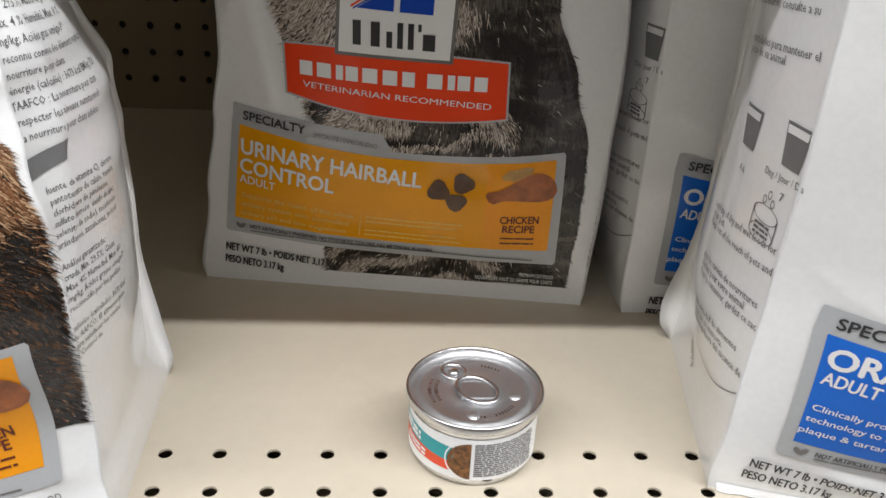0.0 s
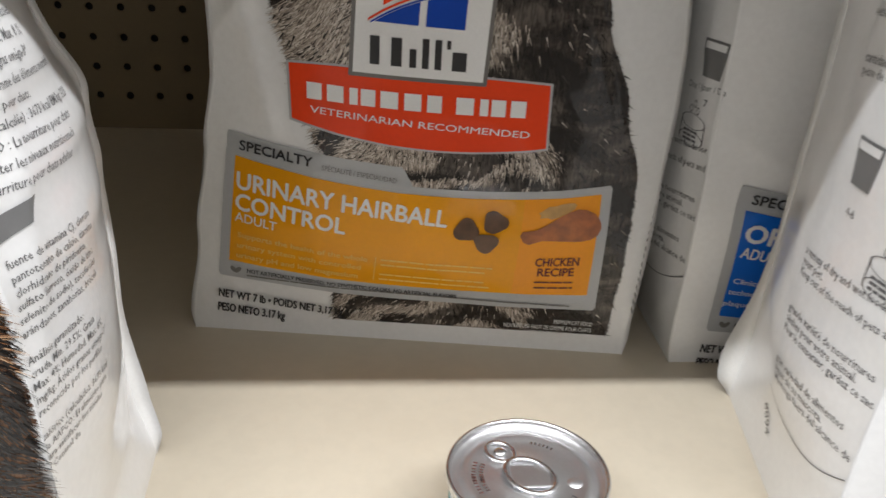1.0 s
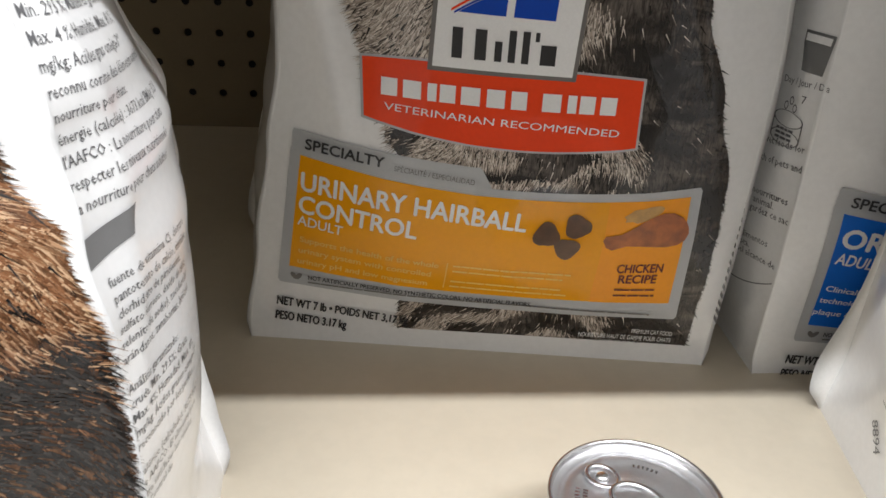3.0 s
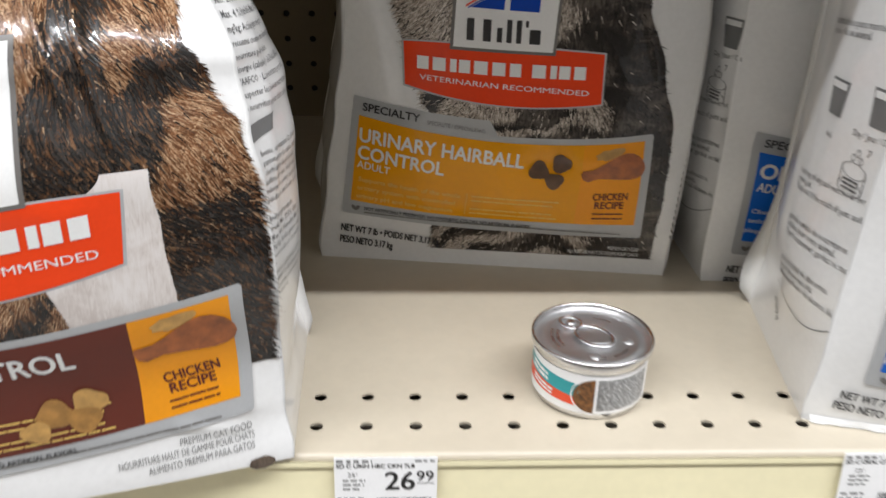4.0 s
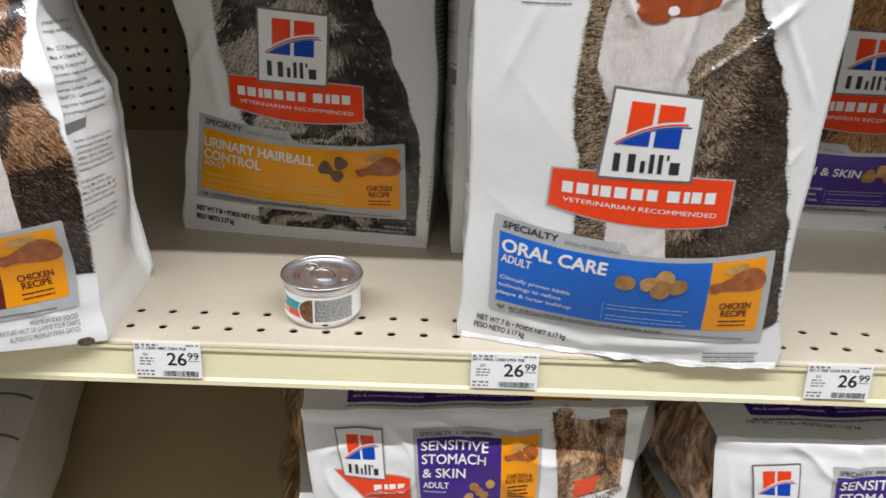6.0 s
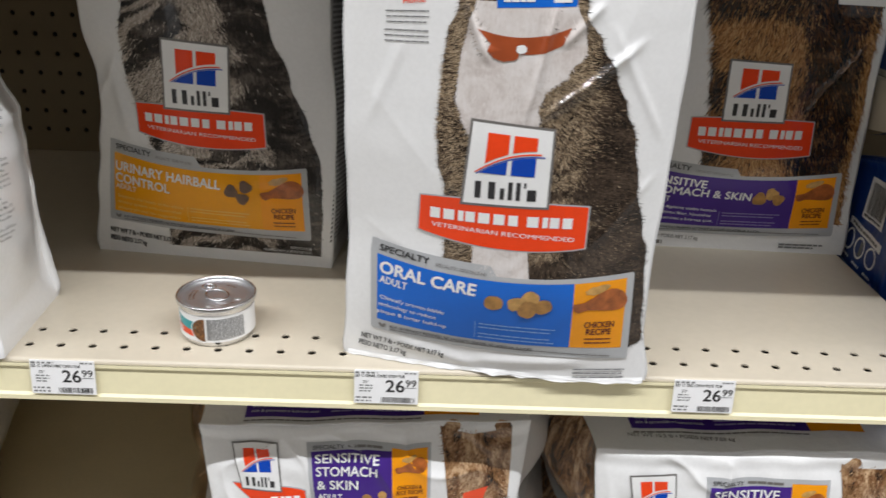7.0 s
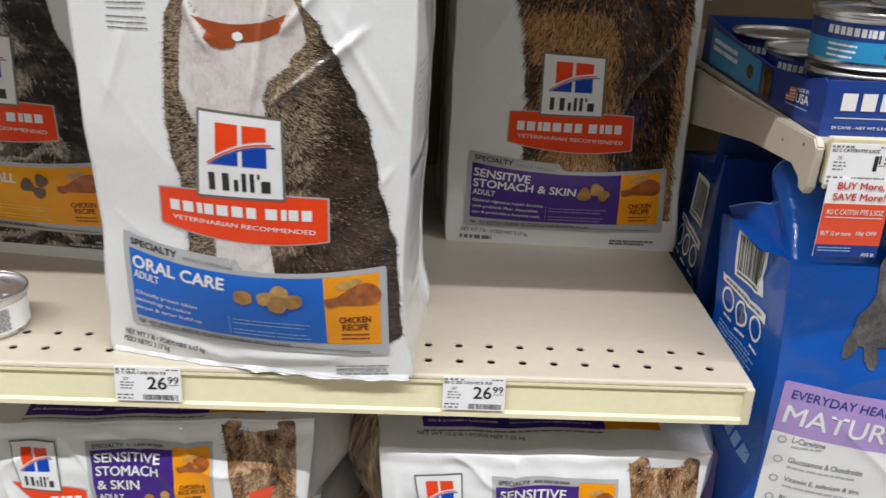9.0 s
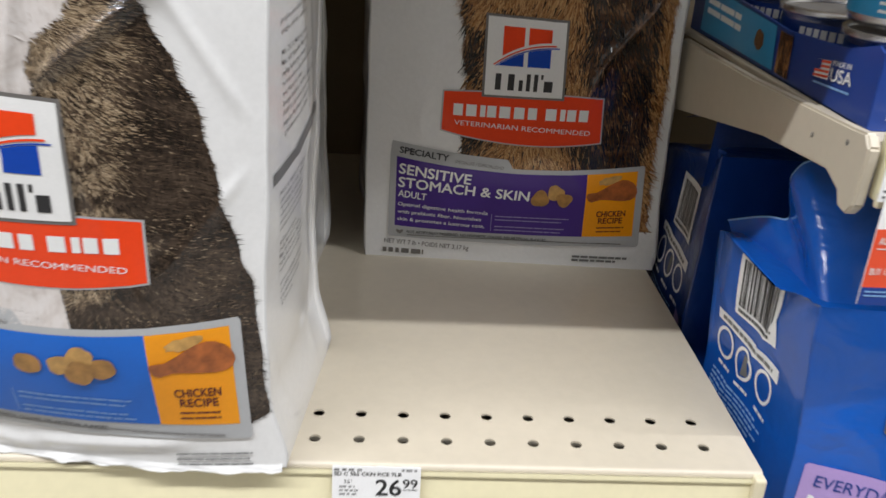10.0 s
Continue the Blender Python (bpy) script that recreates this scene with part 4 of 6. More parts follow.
p.strip(CHEST_L, CHEST_R, 0.0008, "fur_print", M["fur_pale"], 90, 0.0035, 10, label="pale fur texture print", droop=1.0)
p.pelt(CHEST_L, CHEST_R, 0.0009, M["hair_pale"], 900, 0.005, lambda t, b: 1.0, 0.6, 0.0003, 10)
PAW_L, PAW_R = [(1.08, 0.352), (1.117, 0.3535)], [(1.08, 0.396), (1.117, 0.392)]
p.strip(PAW_L, PAW_R, 0.0008, "fur_print", M["fur_pale"], 40, 0.002, 12, label="pale fur texture print", droop=1.0)
p.quad([(0.348, 1.2705), (0.409, 1.2735), (0.404, 1.262), (0.356, 1.262)], 0.0011, "collar_print", M["collar"], 10, 3, (0.006, 0.007))
p.blob(0.366, 1.257, 0.0105, 0.007, 0.0014, "tag_print", M["collar"], -0.2)
p.blob(0.3775, 1.2585, 0.0035, 0.003, 0.0017, "buckle_print", M["white"])
p.quad([(0.357, 1.325), (0.413, 1.327), (0.411, 1.287), (0.36, 1.284)], 0.001, "top_banner", M["blue"], 8, 5)
p.bars((0.364, 1.288), (0.385, 1.289), 0.0014, 1, 0.003, 0.0014, M["white"], 3, (0.003, 0.006), 0.4)
p.bars((0.396, 1.289), (0.408, 1.2895), 0.0022, 2, -0.0032, 0.0014, M["white"], 3, (0.012, 0.012), 0.2)
p.text("Home", (0.299, 1.2825), (0.3135, 1.2845), 0.0035, 0.0006, M["red"], 0.02)
p.bars((0.287, 1.2765), (0.317, 1.2785), 0.0009, 3, 0.0036, 0.0006, M["fine_print"], 12, (0.003, 0.007), 0.5, 0.1)
p.bars((0.286, 1.264), (0.317, 1.2655), 0.0009, 3, 0.0036, 0.0006, M["fine_print"], 13, (0.003, 0.007), 0.5, 0.1)
banner(p, [(0.314, 1.1495), (0.4335, 1.149), (0.4335, 1.1175), (0.313, 1.1225)], 0.0009)
logo(p, [(0.347, 1.2105), (0.405, 1.206), (0.405, 1.147), (0.342, 1.1465)], 0.0014)
variety_label(p, [(0.277, 1.108), (0.4745, 1.0965), (0.478, 1.021), (0.277, 1.029)], 0.0009, M["blue"], M["sky_print"], ORAL_TITLE, ORAL_KIBBLE, ORAL_CLAIMS, False)
p.text("NET WT 7 lb • POIDS NET 3,17 kg", (0.269, 1.0165), (0.335, 1.0105), 0.0060, 0.0012, M["black"], 0.02)
p.text("PESO NETO 3.17 kg", (0.267, 1.0095), (0.305, 1.0060), 0.0060, 0.0012, M["black"], 0.02)
p.bars((0.437, 1.0085), (0.478, 1.010), 0.0012, 3, 0.0036, 0.0009, M["fine_print"], 14, (0.004, 0.009), 0.4, 0.25)

flap_v, flap_f = [], []
for i in range(81):
    x = 0.258 + 0.235 * i / 80
    foot = oral.face_y(x, 0.0)
    rag = noise.noise(Vector((x * 55, 1.0, 0.0))) + 0.5 * noise.noise(Vector((x * 140, 2.0, 0.0)))
    for j in range(9):
        t = j / 8
        y = oral.face_y(x, 0.004 * (1 - t)) - 0.0006 - (0.0016 + 0.0026 * rag) * t + 0.001 * noise.noise(Vector((x * 120, t * 4, 3.0))) * t
        z = 0.0035 * (1 - t) ** 1.6 + 0.0007 + 0.0022 * t * (1 - t) * (1 + rag) + 0.0008 * noise.noise(Vector((x * 90, t * 3, 5.0))) * t * (1 - t) * 4
        if y < 0.005:
            z -= 0.5 * (0.005 - y)
        flap_v.append((x - oral.bx, y - oral.by, z))
for i in range(80):
    for j in range(8):
        k = i * 9 + j
        flap_f.append((k, k + 1, k + 10, k + 9))
part("bottom_flap", mesh_of("bottom_flap", flap_v, flap_f, True), M["film"], oral.ob, "crumpled white film flap")


def feeding_side(p, seed):
    """A side panel with feeding marks: cups, a water bowl, small type in three tongues and a curved rule."""
    for z, rows in ((1.30, 6), (1.262, 4), (1.232, 3)):
        p.bars((0.07, z), (0.010, z + 0.006), 0.0012, rows, 0.0046, 0.0004, M["fine_print"], seed + rows, SMALL_WORDS, 0.5, 0.3)
    for z, lines in ((1.212, ("veterinario, consulte a su",)), (1.196, ("cantidades para mantener el", "peso de su animal.")), (1.1155, ("a variety of dry and wet foods for", "your pet.", "Keep out of the reach of pets and")),
                     (1.0885, ("grande variété de nourritures", "sèches pour votre animal.", "Pour le conserver, gardez ce sac")), (1.0635, ("gran variedad de alimentos", "secos de su mascota.", "Mantenga fuera del alcance de"))):
        p.column(lines, (0.068, z), (0.003, z + 0.0072), 0.0053, 0.0047, 0.0005, M["side_print"])
    for d, z in ((0.010, 1.168), (0.045, 1.164)):
        p.quad([(d + 0.0085, z + 0.009), (d - 0.0085, z + 0.0095), (d - 0.006, z - 0.009), (d + 0.006, z - 0.0092)], 0.0004, "cup_print", M["fine_print"], 3, 3)
        p.quad([(d + 0.0072, z + 0.0078), (d - 0.0072, z + 0.0082), (d - 0.0068, z + 0.0048), (d + 0.0068, z + 0.0045)], 0.0007, "cup_print", M["film"], 3, 3)
    p.text("Day / Jour / Día", (0.025, 1.1500), (-0.002, 1.1525), 0.0042, 0.0005, M["side_print"])
    p.text("7", (0.011, 1.1445), (0.0085, 1.1447), 0.0036, 0.0005, M["side_print"])
    p.text("4-6", (0.048, 1.1425), (0.0425, 1.143), 0.0036, 0.0005, M["side_print"])
    d, z = 0.017, 1.131
    p.ring(d, z + 0.004, 0.0088, 0.0095, 0.0005, "bowl_print", M["side_print"], 28, 0.42)
    p.ring(d, z - 0.005, 0.0088, 0.0095, 0.0005, "bowl_print", M["side_print"], 28, 0.42)
    for e in (-1, 1):
        p.quad([(d + e * 0.0094, z + 0.004), (d + e * 0.0088, z + 0.004), (d + e * 0.0088, z - 0.005), (d + e * 0.0094, z - 0.005)], 0.0005, "bowl_print", M["side_print"], 1, 2)
    p.bars((d + 0.006, z - 0.002), (d - 0.006, z - 0.0015), 0.0012, 3, 0.0022, 0.0005, M["side_print"], seed + 11, (0.002, 0.005), 0.4)
    for k in range(3):
        p.ring(d + 0.003 - 0.003 * k, z + 0.010 + 0.003 * (k % 2), 0.0010, 0.0014, 0.0005, "drop_print", M["side_print"], 12, 1.5)
    pts = []
    for k in range(25):
        t = k / 24
        d, z = 0.073 - 0.071 * t, 1.047 - 0.030 * t + 0.037 * t * t
        pts += [(d, z), (d, z - 0.0006)]
    p.place(pts, [(2 * k, 2 * k + 1, 2 * k + 3, 2 * k + 2) for k in range(24)], 0.0005, "curved_rule", M["side_print"])
    p.text("8894", (0.080, 1.030), (0.070, 1.019), 0.006, 0.0005, M["fine_print"])


UPPER_TYPE = ("phosphate de sodium), acide", "énergies, carottes, extrait de", "", "Min. 29.5 %; Matières grasses", "Max. 4 %; Humidité, Max. 8 %;", "mg/kg; Acides gras oméga-3*", "reconnu comme des éléments nutritifs",
              "nourriture pour chats.", "énergie (calculée) : 3673 kcal EM/kg; 323", "l'AAFCO : La nourriture pour chats", "respecter les niveaux nutritionnels", "la nourriture pour chats adultes")
LOWER_TYPE = ("fuente de vitamina C), cloruro", "pantotenato de calcio, tiamina", "clorhidrato de piridoxina,", "sulfato ferroso, óxido de zinc,", "selenito de sodio), tocoferoles", "arándanos, zanahorias, brócoli", "",
              "Análisis garantizado:", "cruda, Min. 29.5%; Grasa", "Max. 4%; Humedad, Max. 8%;", "mg/kg, Ácidos grasos omega-3*", "reconocido por los perfiles", "", "calórico (calculado): 3673 kcal", "de AAFCO: El alimento para",
              "para satisfacer los niveles", "el Control de")


def text_side(p, top, middle, near=0.008, far=0.112, tilt=0.10):
    """A side panel full of small type in two blocks, above and below a dark rule."""
    p.column(UPPER_TYPE, (near, top), (far, top + tilt * (far - near)), 0.0039, 0.0050, 0.0004, M["side_print"])
    p.column(LOWER_TYPE, (near, middle), (far, middle + tilt * (far - near)), 0.0037, 0.0041, 0.0004, M["side_print"])


feeding_side(oral.left, 30)
text_side(oral.right, 1.236, 1.152, 0.02)
oral.right.quad([(0.01, 1.166), (0.115, 1.178), (0.115, 1.172), (0.01, 1.160)], 0.0006, "dark_rule", M["fine_print"], 8, 1)

# oral care bag behind it
oral_far = Bag("pet_food_bag", "white cat food bag with blue oral care label behind another", "bags on the shelf", TOP,
               [(0, 0.250), (0.42, 0.250)], [(0, 0.482), (0.42, 0.478)], [(0, 0.19), (0.1, 0.188), (0.42, 0.186)], [(0, 0.192), (0.42, 0.19)], 0.018, 0.11, 0.43, 0.0, 0.008, 5, M["film"], 0.0012, bow=(0.011, 0.004))
p = oral_far.front
variety_label(p, [(0.2655, 1.110), (0.463, 1.0985), (0.466, 1.015), (0.267, 1.0215)], 0.0007, M["blue"], M["sky_print"], ORAL_TITLE, ORAL_KIBBLE, ORAL_CLAIMS, True)
p.strip([(1.03, 0.32), (1.16, 0.32), (1.25, 0.315), (1.34, 0.33)], [(1.03, 0.475), (1.12, 0.467), (1.19, 0.45), (1.25, 0.425), (1.34, 0.40)], 0.0003, "fur_print", M["fur_tan"], 90, 0.0022, 18)
banner(p, [(0.302, 1.15), (0.4215, 1.149), (0.4215, 1.1175), (0.301, 1.1225)], 0.0007)
logo(p, [(0.335, 1.2105), (0.393, 1.206), (0.393, 1.147), (0.33, 1.1465)], 0.0012)
feeding_side(oral_far.left, 130)
text_side(oral_far.right, 1.236, 1.152, 0.02)

# purple bag, back of the shelf
VIOLET_RIDGES = [(0.698, 0.168, 0.742, 0.222, 0.0036, 0.003), (0.698, 0.16, 0.708, 0.185, 0.0018, 0.0026), (0.55, 0.2, 0.58, 0.25, 0.001, 0.004)]
violet = Bag("pet_food_bag", "white cat food bag with violet sensitive stomach label", "bags on the shelf", TOP,
             [(0, 0.526), (0.42, 0.528)], [(0, 0.769), (0.09, 0.764), (0.15, 0.762), (0.22, 0.76), (0.42, 0.758)], [(0, 0.288), (0.42, 0.283)], [(0, 0.277), (0.42, 0.272)],
             0.014, 0.13, 0.43, 0.008, 0.004, 7, M["film"], 0.0012, (0.003, 0.003), VIOLET_RIDGES)
p = violet.front
VIOLET_L = [(1.035, 0.60), (1.15, 0.60), (1.182, 0.597), (1.215, 0.594), (1.267, 0.583), (1.34, 0.585)]
VIOLET_R = [(1.035, 0.758), (1.092, 0.7535), (1.161, 0.7545), (1.224, 0.752), (1.34, 0.751)]


def ginger_share(t, b):
    """Ginger in the middle and along the flank's edge, black blotches between."""
    blot = noise.noise(Vector((t * 3.2, b * 19, 9.0))) + 0.4 * noise.noise(Vector((t * 9, b * 50, 3.0)))
    mid = math.exp(-((t - 0.38) / 0.22) ** 2) * 1.0 + math.exp(-((t - 0.97) / 0.05) ** 2) * 0.8 - 0.9 * math.exp(-((t - 0.77) / 0.13) ** 2)
    return max(0.02, min(1.0, 0.10 + mid + 1.0 * blot)) * (1 - 0.75 * step(1.235, 1.26, b))


p.strip(VIOLET_L, VIOLET_R, 0.0003, "fur_print", M["fur_rust"], 150, 0.005, 11, label="long ginger and black fur texture print", droop=0.9)
p.pelt(VIOLET_L, VIOLET_R, 0.00045, M["hair_ginger"], 52000, 0.011, ginger_share, 0.55, 0.00032, 11)
p.pelt(VIOLET_L, VIOLET_R, 0.0006, M["hair_dark"], 9000, 0.012, lambda t, b: 0.06 + 0.8 * (ginger_share(t, b) < 0.4), 0.55, 0.0005, 12)
p.quad([(0.70, 1.29), (0.772, 1.295), (0.768, 1.262), (0.705, 1.264)], 0.001, "corner_label", M["white"], 6, 4)
p.bars((0.716, 1.27), (0.745, 1.272), 0.003, 3, -0.006, 0.0014, M["red"], 17, (0.006, 0.012), 0.3, 0.1)
banner(p, [(0.5835, 1.1475), (0.706, 1.1475), (0.708, 1.113), (0.583, 1.117)], 0.0008)
logo(p, [(0.611, 1.2085), (0.673, 1.206), (0.6755, 1.1455), (0.612, 1.1455)], 0.0013)
variety_label(p, [(0.544, 1.104), (0.7485, 1.0945), (0.754, 1.022), (0.544, 1.0195)], 0.0008, M["purple"], M["lilac_print"],
              [("SENSITIVE", 0.035, 0.315, 0.24, 0.0086, 0.025), ("STOMACH & SKIN", 0.035, 0.545, 0.395, 0.0086, 0.025), ("ADULT", 0.035, 0.145, 0.51, 0.006, 0.015)],
              [(0.59, 0.36, 0.0075), (0.65, 0.28, 0.007), (0.685, 0.37, 0.0065)],
              [("Optimal digestive health formula", 0.035, 0.39, 0.63), ("with prebiotic fiber. Nourishes", 0.035, 0.365, 0.72), ("skin & promotes a lustrous coat.", 0.035, 0.38, 0.81)], False, "chip")
p.text("NET WT 7 lb • POIDS NET 3,17 kg", (0.541, 1.0115), (0.612, 1.0085), 0.0055, 0.0009, M["plate_edge"], 0.01)
p.bars((0.54, 1.0045), (0.58, 1.0035), 0.0042, 1, 0.004, 0.0009, M["plate_edge"], 15, (0.003, 0.008), 0.3)
p.bars((0.70, 1.0085), (0.752, 1.009), 0.002, 2, 0.0034, 0.0009, M["fine_print"], 16, (0.004, 0.009), 0.4, 0.3)

# russet bag, front of the shelf
RUSSET_RIDGES = [(-0.088, 0.24, -0.068, 0.165, 0.0026, 0.0022), (-0.105, 0.25, -0.083, 0.18, 0.0022, 0.002), (-0.12, 0.26, -0.125, 0.21, 0.002, 0.002), (-0.06, 0.03, -0.03, 0.02, 0.001, 0.003)]
russet = Bag("pet_food_bag", "white cat food bag with russet hairball label at shelf edge", "bags on the shelf", TOP,
             [(0, -0.245), (0.15, -0.25), (0.24, -0.235), (0.42, -0.23)], [(0, -0.009), (0.03, -0.0135), (0.06, -0.0145), (0.1, -0.0132), (0.142, -0.0157), (0.167, -0.0205), (0.19, -0.0247), (0.235, -0.046), (0.42, -0.072)],
             [(0, -0.05), (0.15, -0.056), (0.2, -0.035), (0.25, -0.005), (0.42, 0.02)], [(0, 0.006), (0.026, 0.0095), (0.055, 0.012), (0.1, 0.0048), (0.15, 0.006), (0.19, 0.0135), (0.25, 0.055), (0.42, 0.07)],
             0.012, 0.112, 0.43, 0.01, [(0, -0.004), (0.05, -0.009), (0.13, -0.007), (0.17, -0.004), (0.2, -0.014), (0.24, -0.02)], 9, M["film"], 0.0016, (0.003, 0.005), RUSSET_RIDGES, bow=(0.004, 0.011), foot=0.5)
p = russet.front
RUSSET_L = [(1.054, -0.20), (1.15, -0.2), (1.34, -0.19)]
RUSSET_R = [(1.054, -0.0165), (1.10, -0.0145), (1.14, -0.0165), (1.167, -0.024), (1.185, -0.035), (1.206, -0.045), (1.231, -0.052), (1.27, -0.062), (1.34, -0.09)]


def rust_share(t, b):
    """Rust stripes that slant down; a dark streak in the middle of the shoulder."""
    n = noise.noise(Vector((t * 2.0, b * 34 - t * 5 + 0.8 * noise.noise(Vector((t * 6, b * 30, 2.0))), 6.0)))
    streak = math.exp(-((t - 0.74 - (b - 1.17) * 0.4) / 0.07) ** 2) * step(1.15, 1.17, b)
    low = 1 - 0.75 * (1 - step(1.135, 1.16, b)) * step(0.70, 0.78, t)
    return max(0.03, min(1.0, 0.55 + 2.2 * n)) * (1 - 0.9 * streak) * low


p.strip(RUSSET_L, RUSSET_R, 0.0003, "fur_print", M["fur_rust"], 140, 0.0055, 14, label="striped brown fur texture print", droop=0.7)
p.pelt(RUSSET_L, RUSSET_R, 0.00045, M["hair_rust"], 80000, 0.0072, rust_share, 0.9, 0.0002, 14)
p.pelt(RUSSET_L, RUSSET_R, 0.0006, M["hair_dark"], 34000, 0.0075, lambda t, b: 0.04 + 0.9 * (rust_share(t, b) < 0.3), 0.9, 0.00032, 15)
p.strip([(1.085, -0.09), (1.13, -0.1), (1.155, -0.072)], [(1.085, -0.05), (1.13, -0.053), (1.155, -0.056)], 0.0008, "fur_print", M["fur_pale"], 40, 0.002, 15, label="pale fur texture print", droop=1.2)
banner(p, [(-0.185, 1.139), (-0.066, 1.1475), (-0.068, 1.1175), (-0.186, 1.108)], 0.0009)
logo(p, [(-0.156, 1.203), (-0.098, 1.206), (-0.097, 1.146), (-0.156, 1.142)], 0.0014)
variety_label(p, [(-0.222, 1.099), (-0.0255, 1.1005), (-0.0255, 1.030), (-0.224, 1.014)], 0.0009, M["brown"], M["pale_print"],
              [("HAIRBALL CONTROL", 0.06, 0.66, 0.30, 0.0095, 0.025), ("ADULT", 0.06, 0.18, 0.45, 0.006, 0.015)],
              [(0.60, 0.62, 0.0075), (0.67, 0.58, 0.007), (0.655, 0.70, 0.007), (0.56, 0.72, 0.006)], [], False, "chip")
p.text("PREMIUM CAT FOOD", (-0.058, 1.0185), (-0.027, 1.0205), 0.0038, 0.0009, M["fine_print"])
p.text("NOURRITURE HAUT DE GAMME POUR CHATS", (-0.084, 1.0115), (-0.026, 1.0153), 0.0038, 0.0009, M["fine_print"])
p.text("ALIMENTO PREMIUM PARA GATOS", (-0.072, 1.0065), (-0.026, 1.0102), 0.0038, 0.0009, M["fine_print"])
p.blob(-0.023, 1.0015, 0.006, 0.0035, 0.0009, "fur_print", M["fur_brown"])
text_side(russet.right, 1.226, 1.152, 0.006, 0.075, -0.09)
russet.right.quad([(0.001, 1.1655), (0.022, 1.1665), (0.019, 1.1600), (0.001, 1.1585)], 0.0006, "dark_rule", M["fine_print"], 6, 1)


# ---- small can on the shelf ----
def food_can(name, label, group, cx, cy, z, r, high, category="can"):
    can = thing(name, (cx, cy, z), label, category, group)
    prof = [(0.0, 0.0015), (r * 0.80, 0.0015), (r * 0.84, 0.0), (r * 0.88, 0.0006), (r * 0.915, 0.004), (r * 0.93, 0.007), (r * 0.93, high - 0.0075), (r * 0.95, high - 0.005)]
    part("body", mesh_of("body", *lathe(prof), True), M["tin"], can, "silver tin wall")
    rim = [(r * 0.945, high - 0.0052), (r * 0.99, high - 0.0045), (r, high - 0.0034), (r, high - 0.0009), (r * 0.985, high), (r * 0.962, high - 0.0003), (r * 0.945, high - 0.0016), (r * 0.938, high - 0.0042)]
    part("rim", mesh_of("rim", *lathe(rim), True), M["tin"], can, "double-seamed rim")
    return can


CAN_R, CAN_H = 0.0327, 0.0365
small_can = food_can("pet_food_can", "small ring-pull tin of cat food with white paper label", "", 0.1455, 0.0625, TOP, CAN_R, CAN_H)
lid = [(0.0, -0.0036), (0.010, -0.0036), (0.0115, -0.0031), (0.0125, -0.0036), (0.022, -0.0037), (0.0235, -0.0031), (0.0262, -0.0031), (0.0275, -0.0044), (0.029, -0.0046), (0.0308, -0.003)]
part("lid", mesh_of("lid", *lathe([(a, CAN_H + b) for a, b in lid]), True), M["tin_lid"], small_can, "stamped tin lid")


def torus(cx, cy, cz, ra, rb, thick, n=36, m=10, turn=0.0, tilt=0.0):
    verts, faces = [], []
    for i in range(n):
        a = 2 * math.pi * i / n
        for j in range(m):
            b = 2 * math.pi * j / m
            x, y = (ra + thick * math.cos(b)) * math.cos(a), (rb + thick * math.cos(b)) * math.sin(a)
            z = thick * 0.7 * math.sin(b) + tilt * x
            verts.append((cx + x * math.cos(turn) - y * math.sin(turn), cy + x * math.sin(turn) + y * math.cos(turn), cz + z))
    for i in range(n):
        for j in range(m):
            faces.append((i * m + j, ((i + 1) % n) * m + j, ((i + 1) % n) * m + (j + 1) % m, i * m + (j + 1) % m))
    return verts, faces


pull_z = CAN_H - 0.0022
pull_turn = math.atan2(-0.014, 0.011)
pull = join(torus(0.001, -0.001, pull_z, 0.0112, 0.0086, 0.0011, turn=pull_turn), torus(-0.0092, 0.0134, pull_z, 0.0064, 0.0054, 0.0010, turn=pull_turn))
part("ring_pull", mesh_of("ring_pull", *pull, True), M["tin"], small_can, "bent tin ring pull")
bm = box(-0.0078, 0.0078, -0.0062, 0.0062, -0.0006, 0.0004, 0.0004)
bmesh.ops.transform(bm, matrix=Matrix.Translation((0.001, -0.001, pull_z - 0.0006)), verts=bm.verts[:])
part("pull_web", bm, M["tin_lid"], small_can)
part("rivet", mesh_of("rivet", *lathe([(0.0028, CAN_H - 0.0035), (0.0028, CAN_H - 0.0022), (0.0019, CAN_H - 0.0014), (0.0, CAN_H - 0.0012)], -0.0092, 0.0134, 20), True), M["tin"], small_can)
for bx, by, br in ((0.0185, -0.004, 0.0032), (-0.002, -0.0185, 0.0032)):
    part("stamped_dimple", mesh_of("stamped_dimple", *lathe([(br, CAN_H - 0.0037), (br * 0.75, CAN_H - 0.0031), (br * 0.35, CAN_H - 0.0028), (0.0, CAN_H - 0.0027)], bx, by, 18), True), M["tin_lid"], small_can)


def on_lid(x, y, off):
    return (x, y, CAN_H - 0.0037 + off)


lid_face = Panel(on_lid, small_can)
for k, (a, n) in enumerate(((2.75, 7), (3.15, 6), (-1.15, 7), (-1.6, 3), (0.9, 6))):
    for i in range(n):
        t = a + i * 0.085
        for rr in ((0.0185, 0.0215) if k in (0, 1) else (0.0205,)):
            x, y = rr * math.cos(t), rr * math.sin(t)
            dx, dy = math.cos(t) * 0.0009, math.sin(t) * 0.0009
            ex, ey = -dy * 0.5, dx * 0.5
            lid_face.place([(x - dx - ex, y - dy - ey), (x + dx - ex, y + dy - ey), (x + dx + ex, y + dy + ey), (x - dx + ex, y - dy + ey)], [(0, 1, 2, 3)], 0.00045, "stamped_mark", M["tin"])


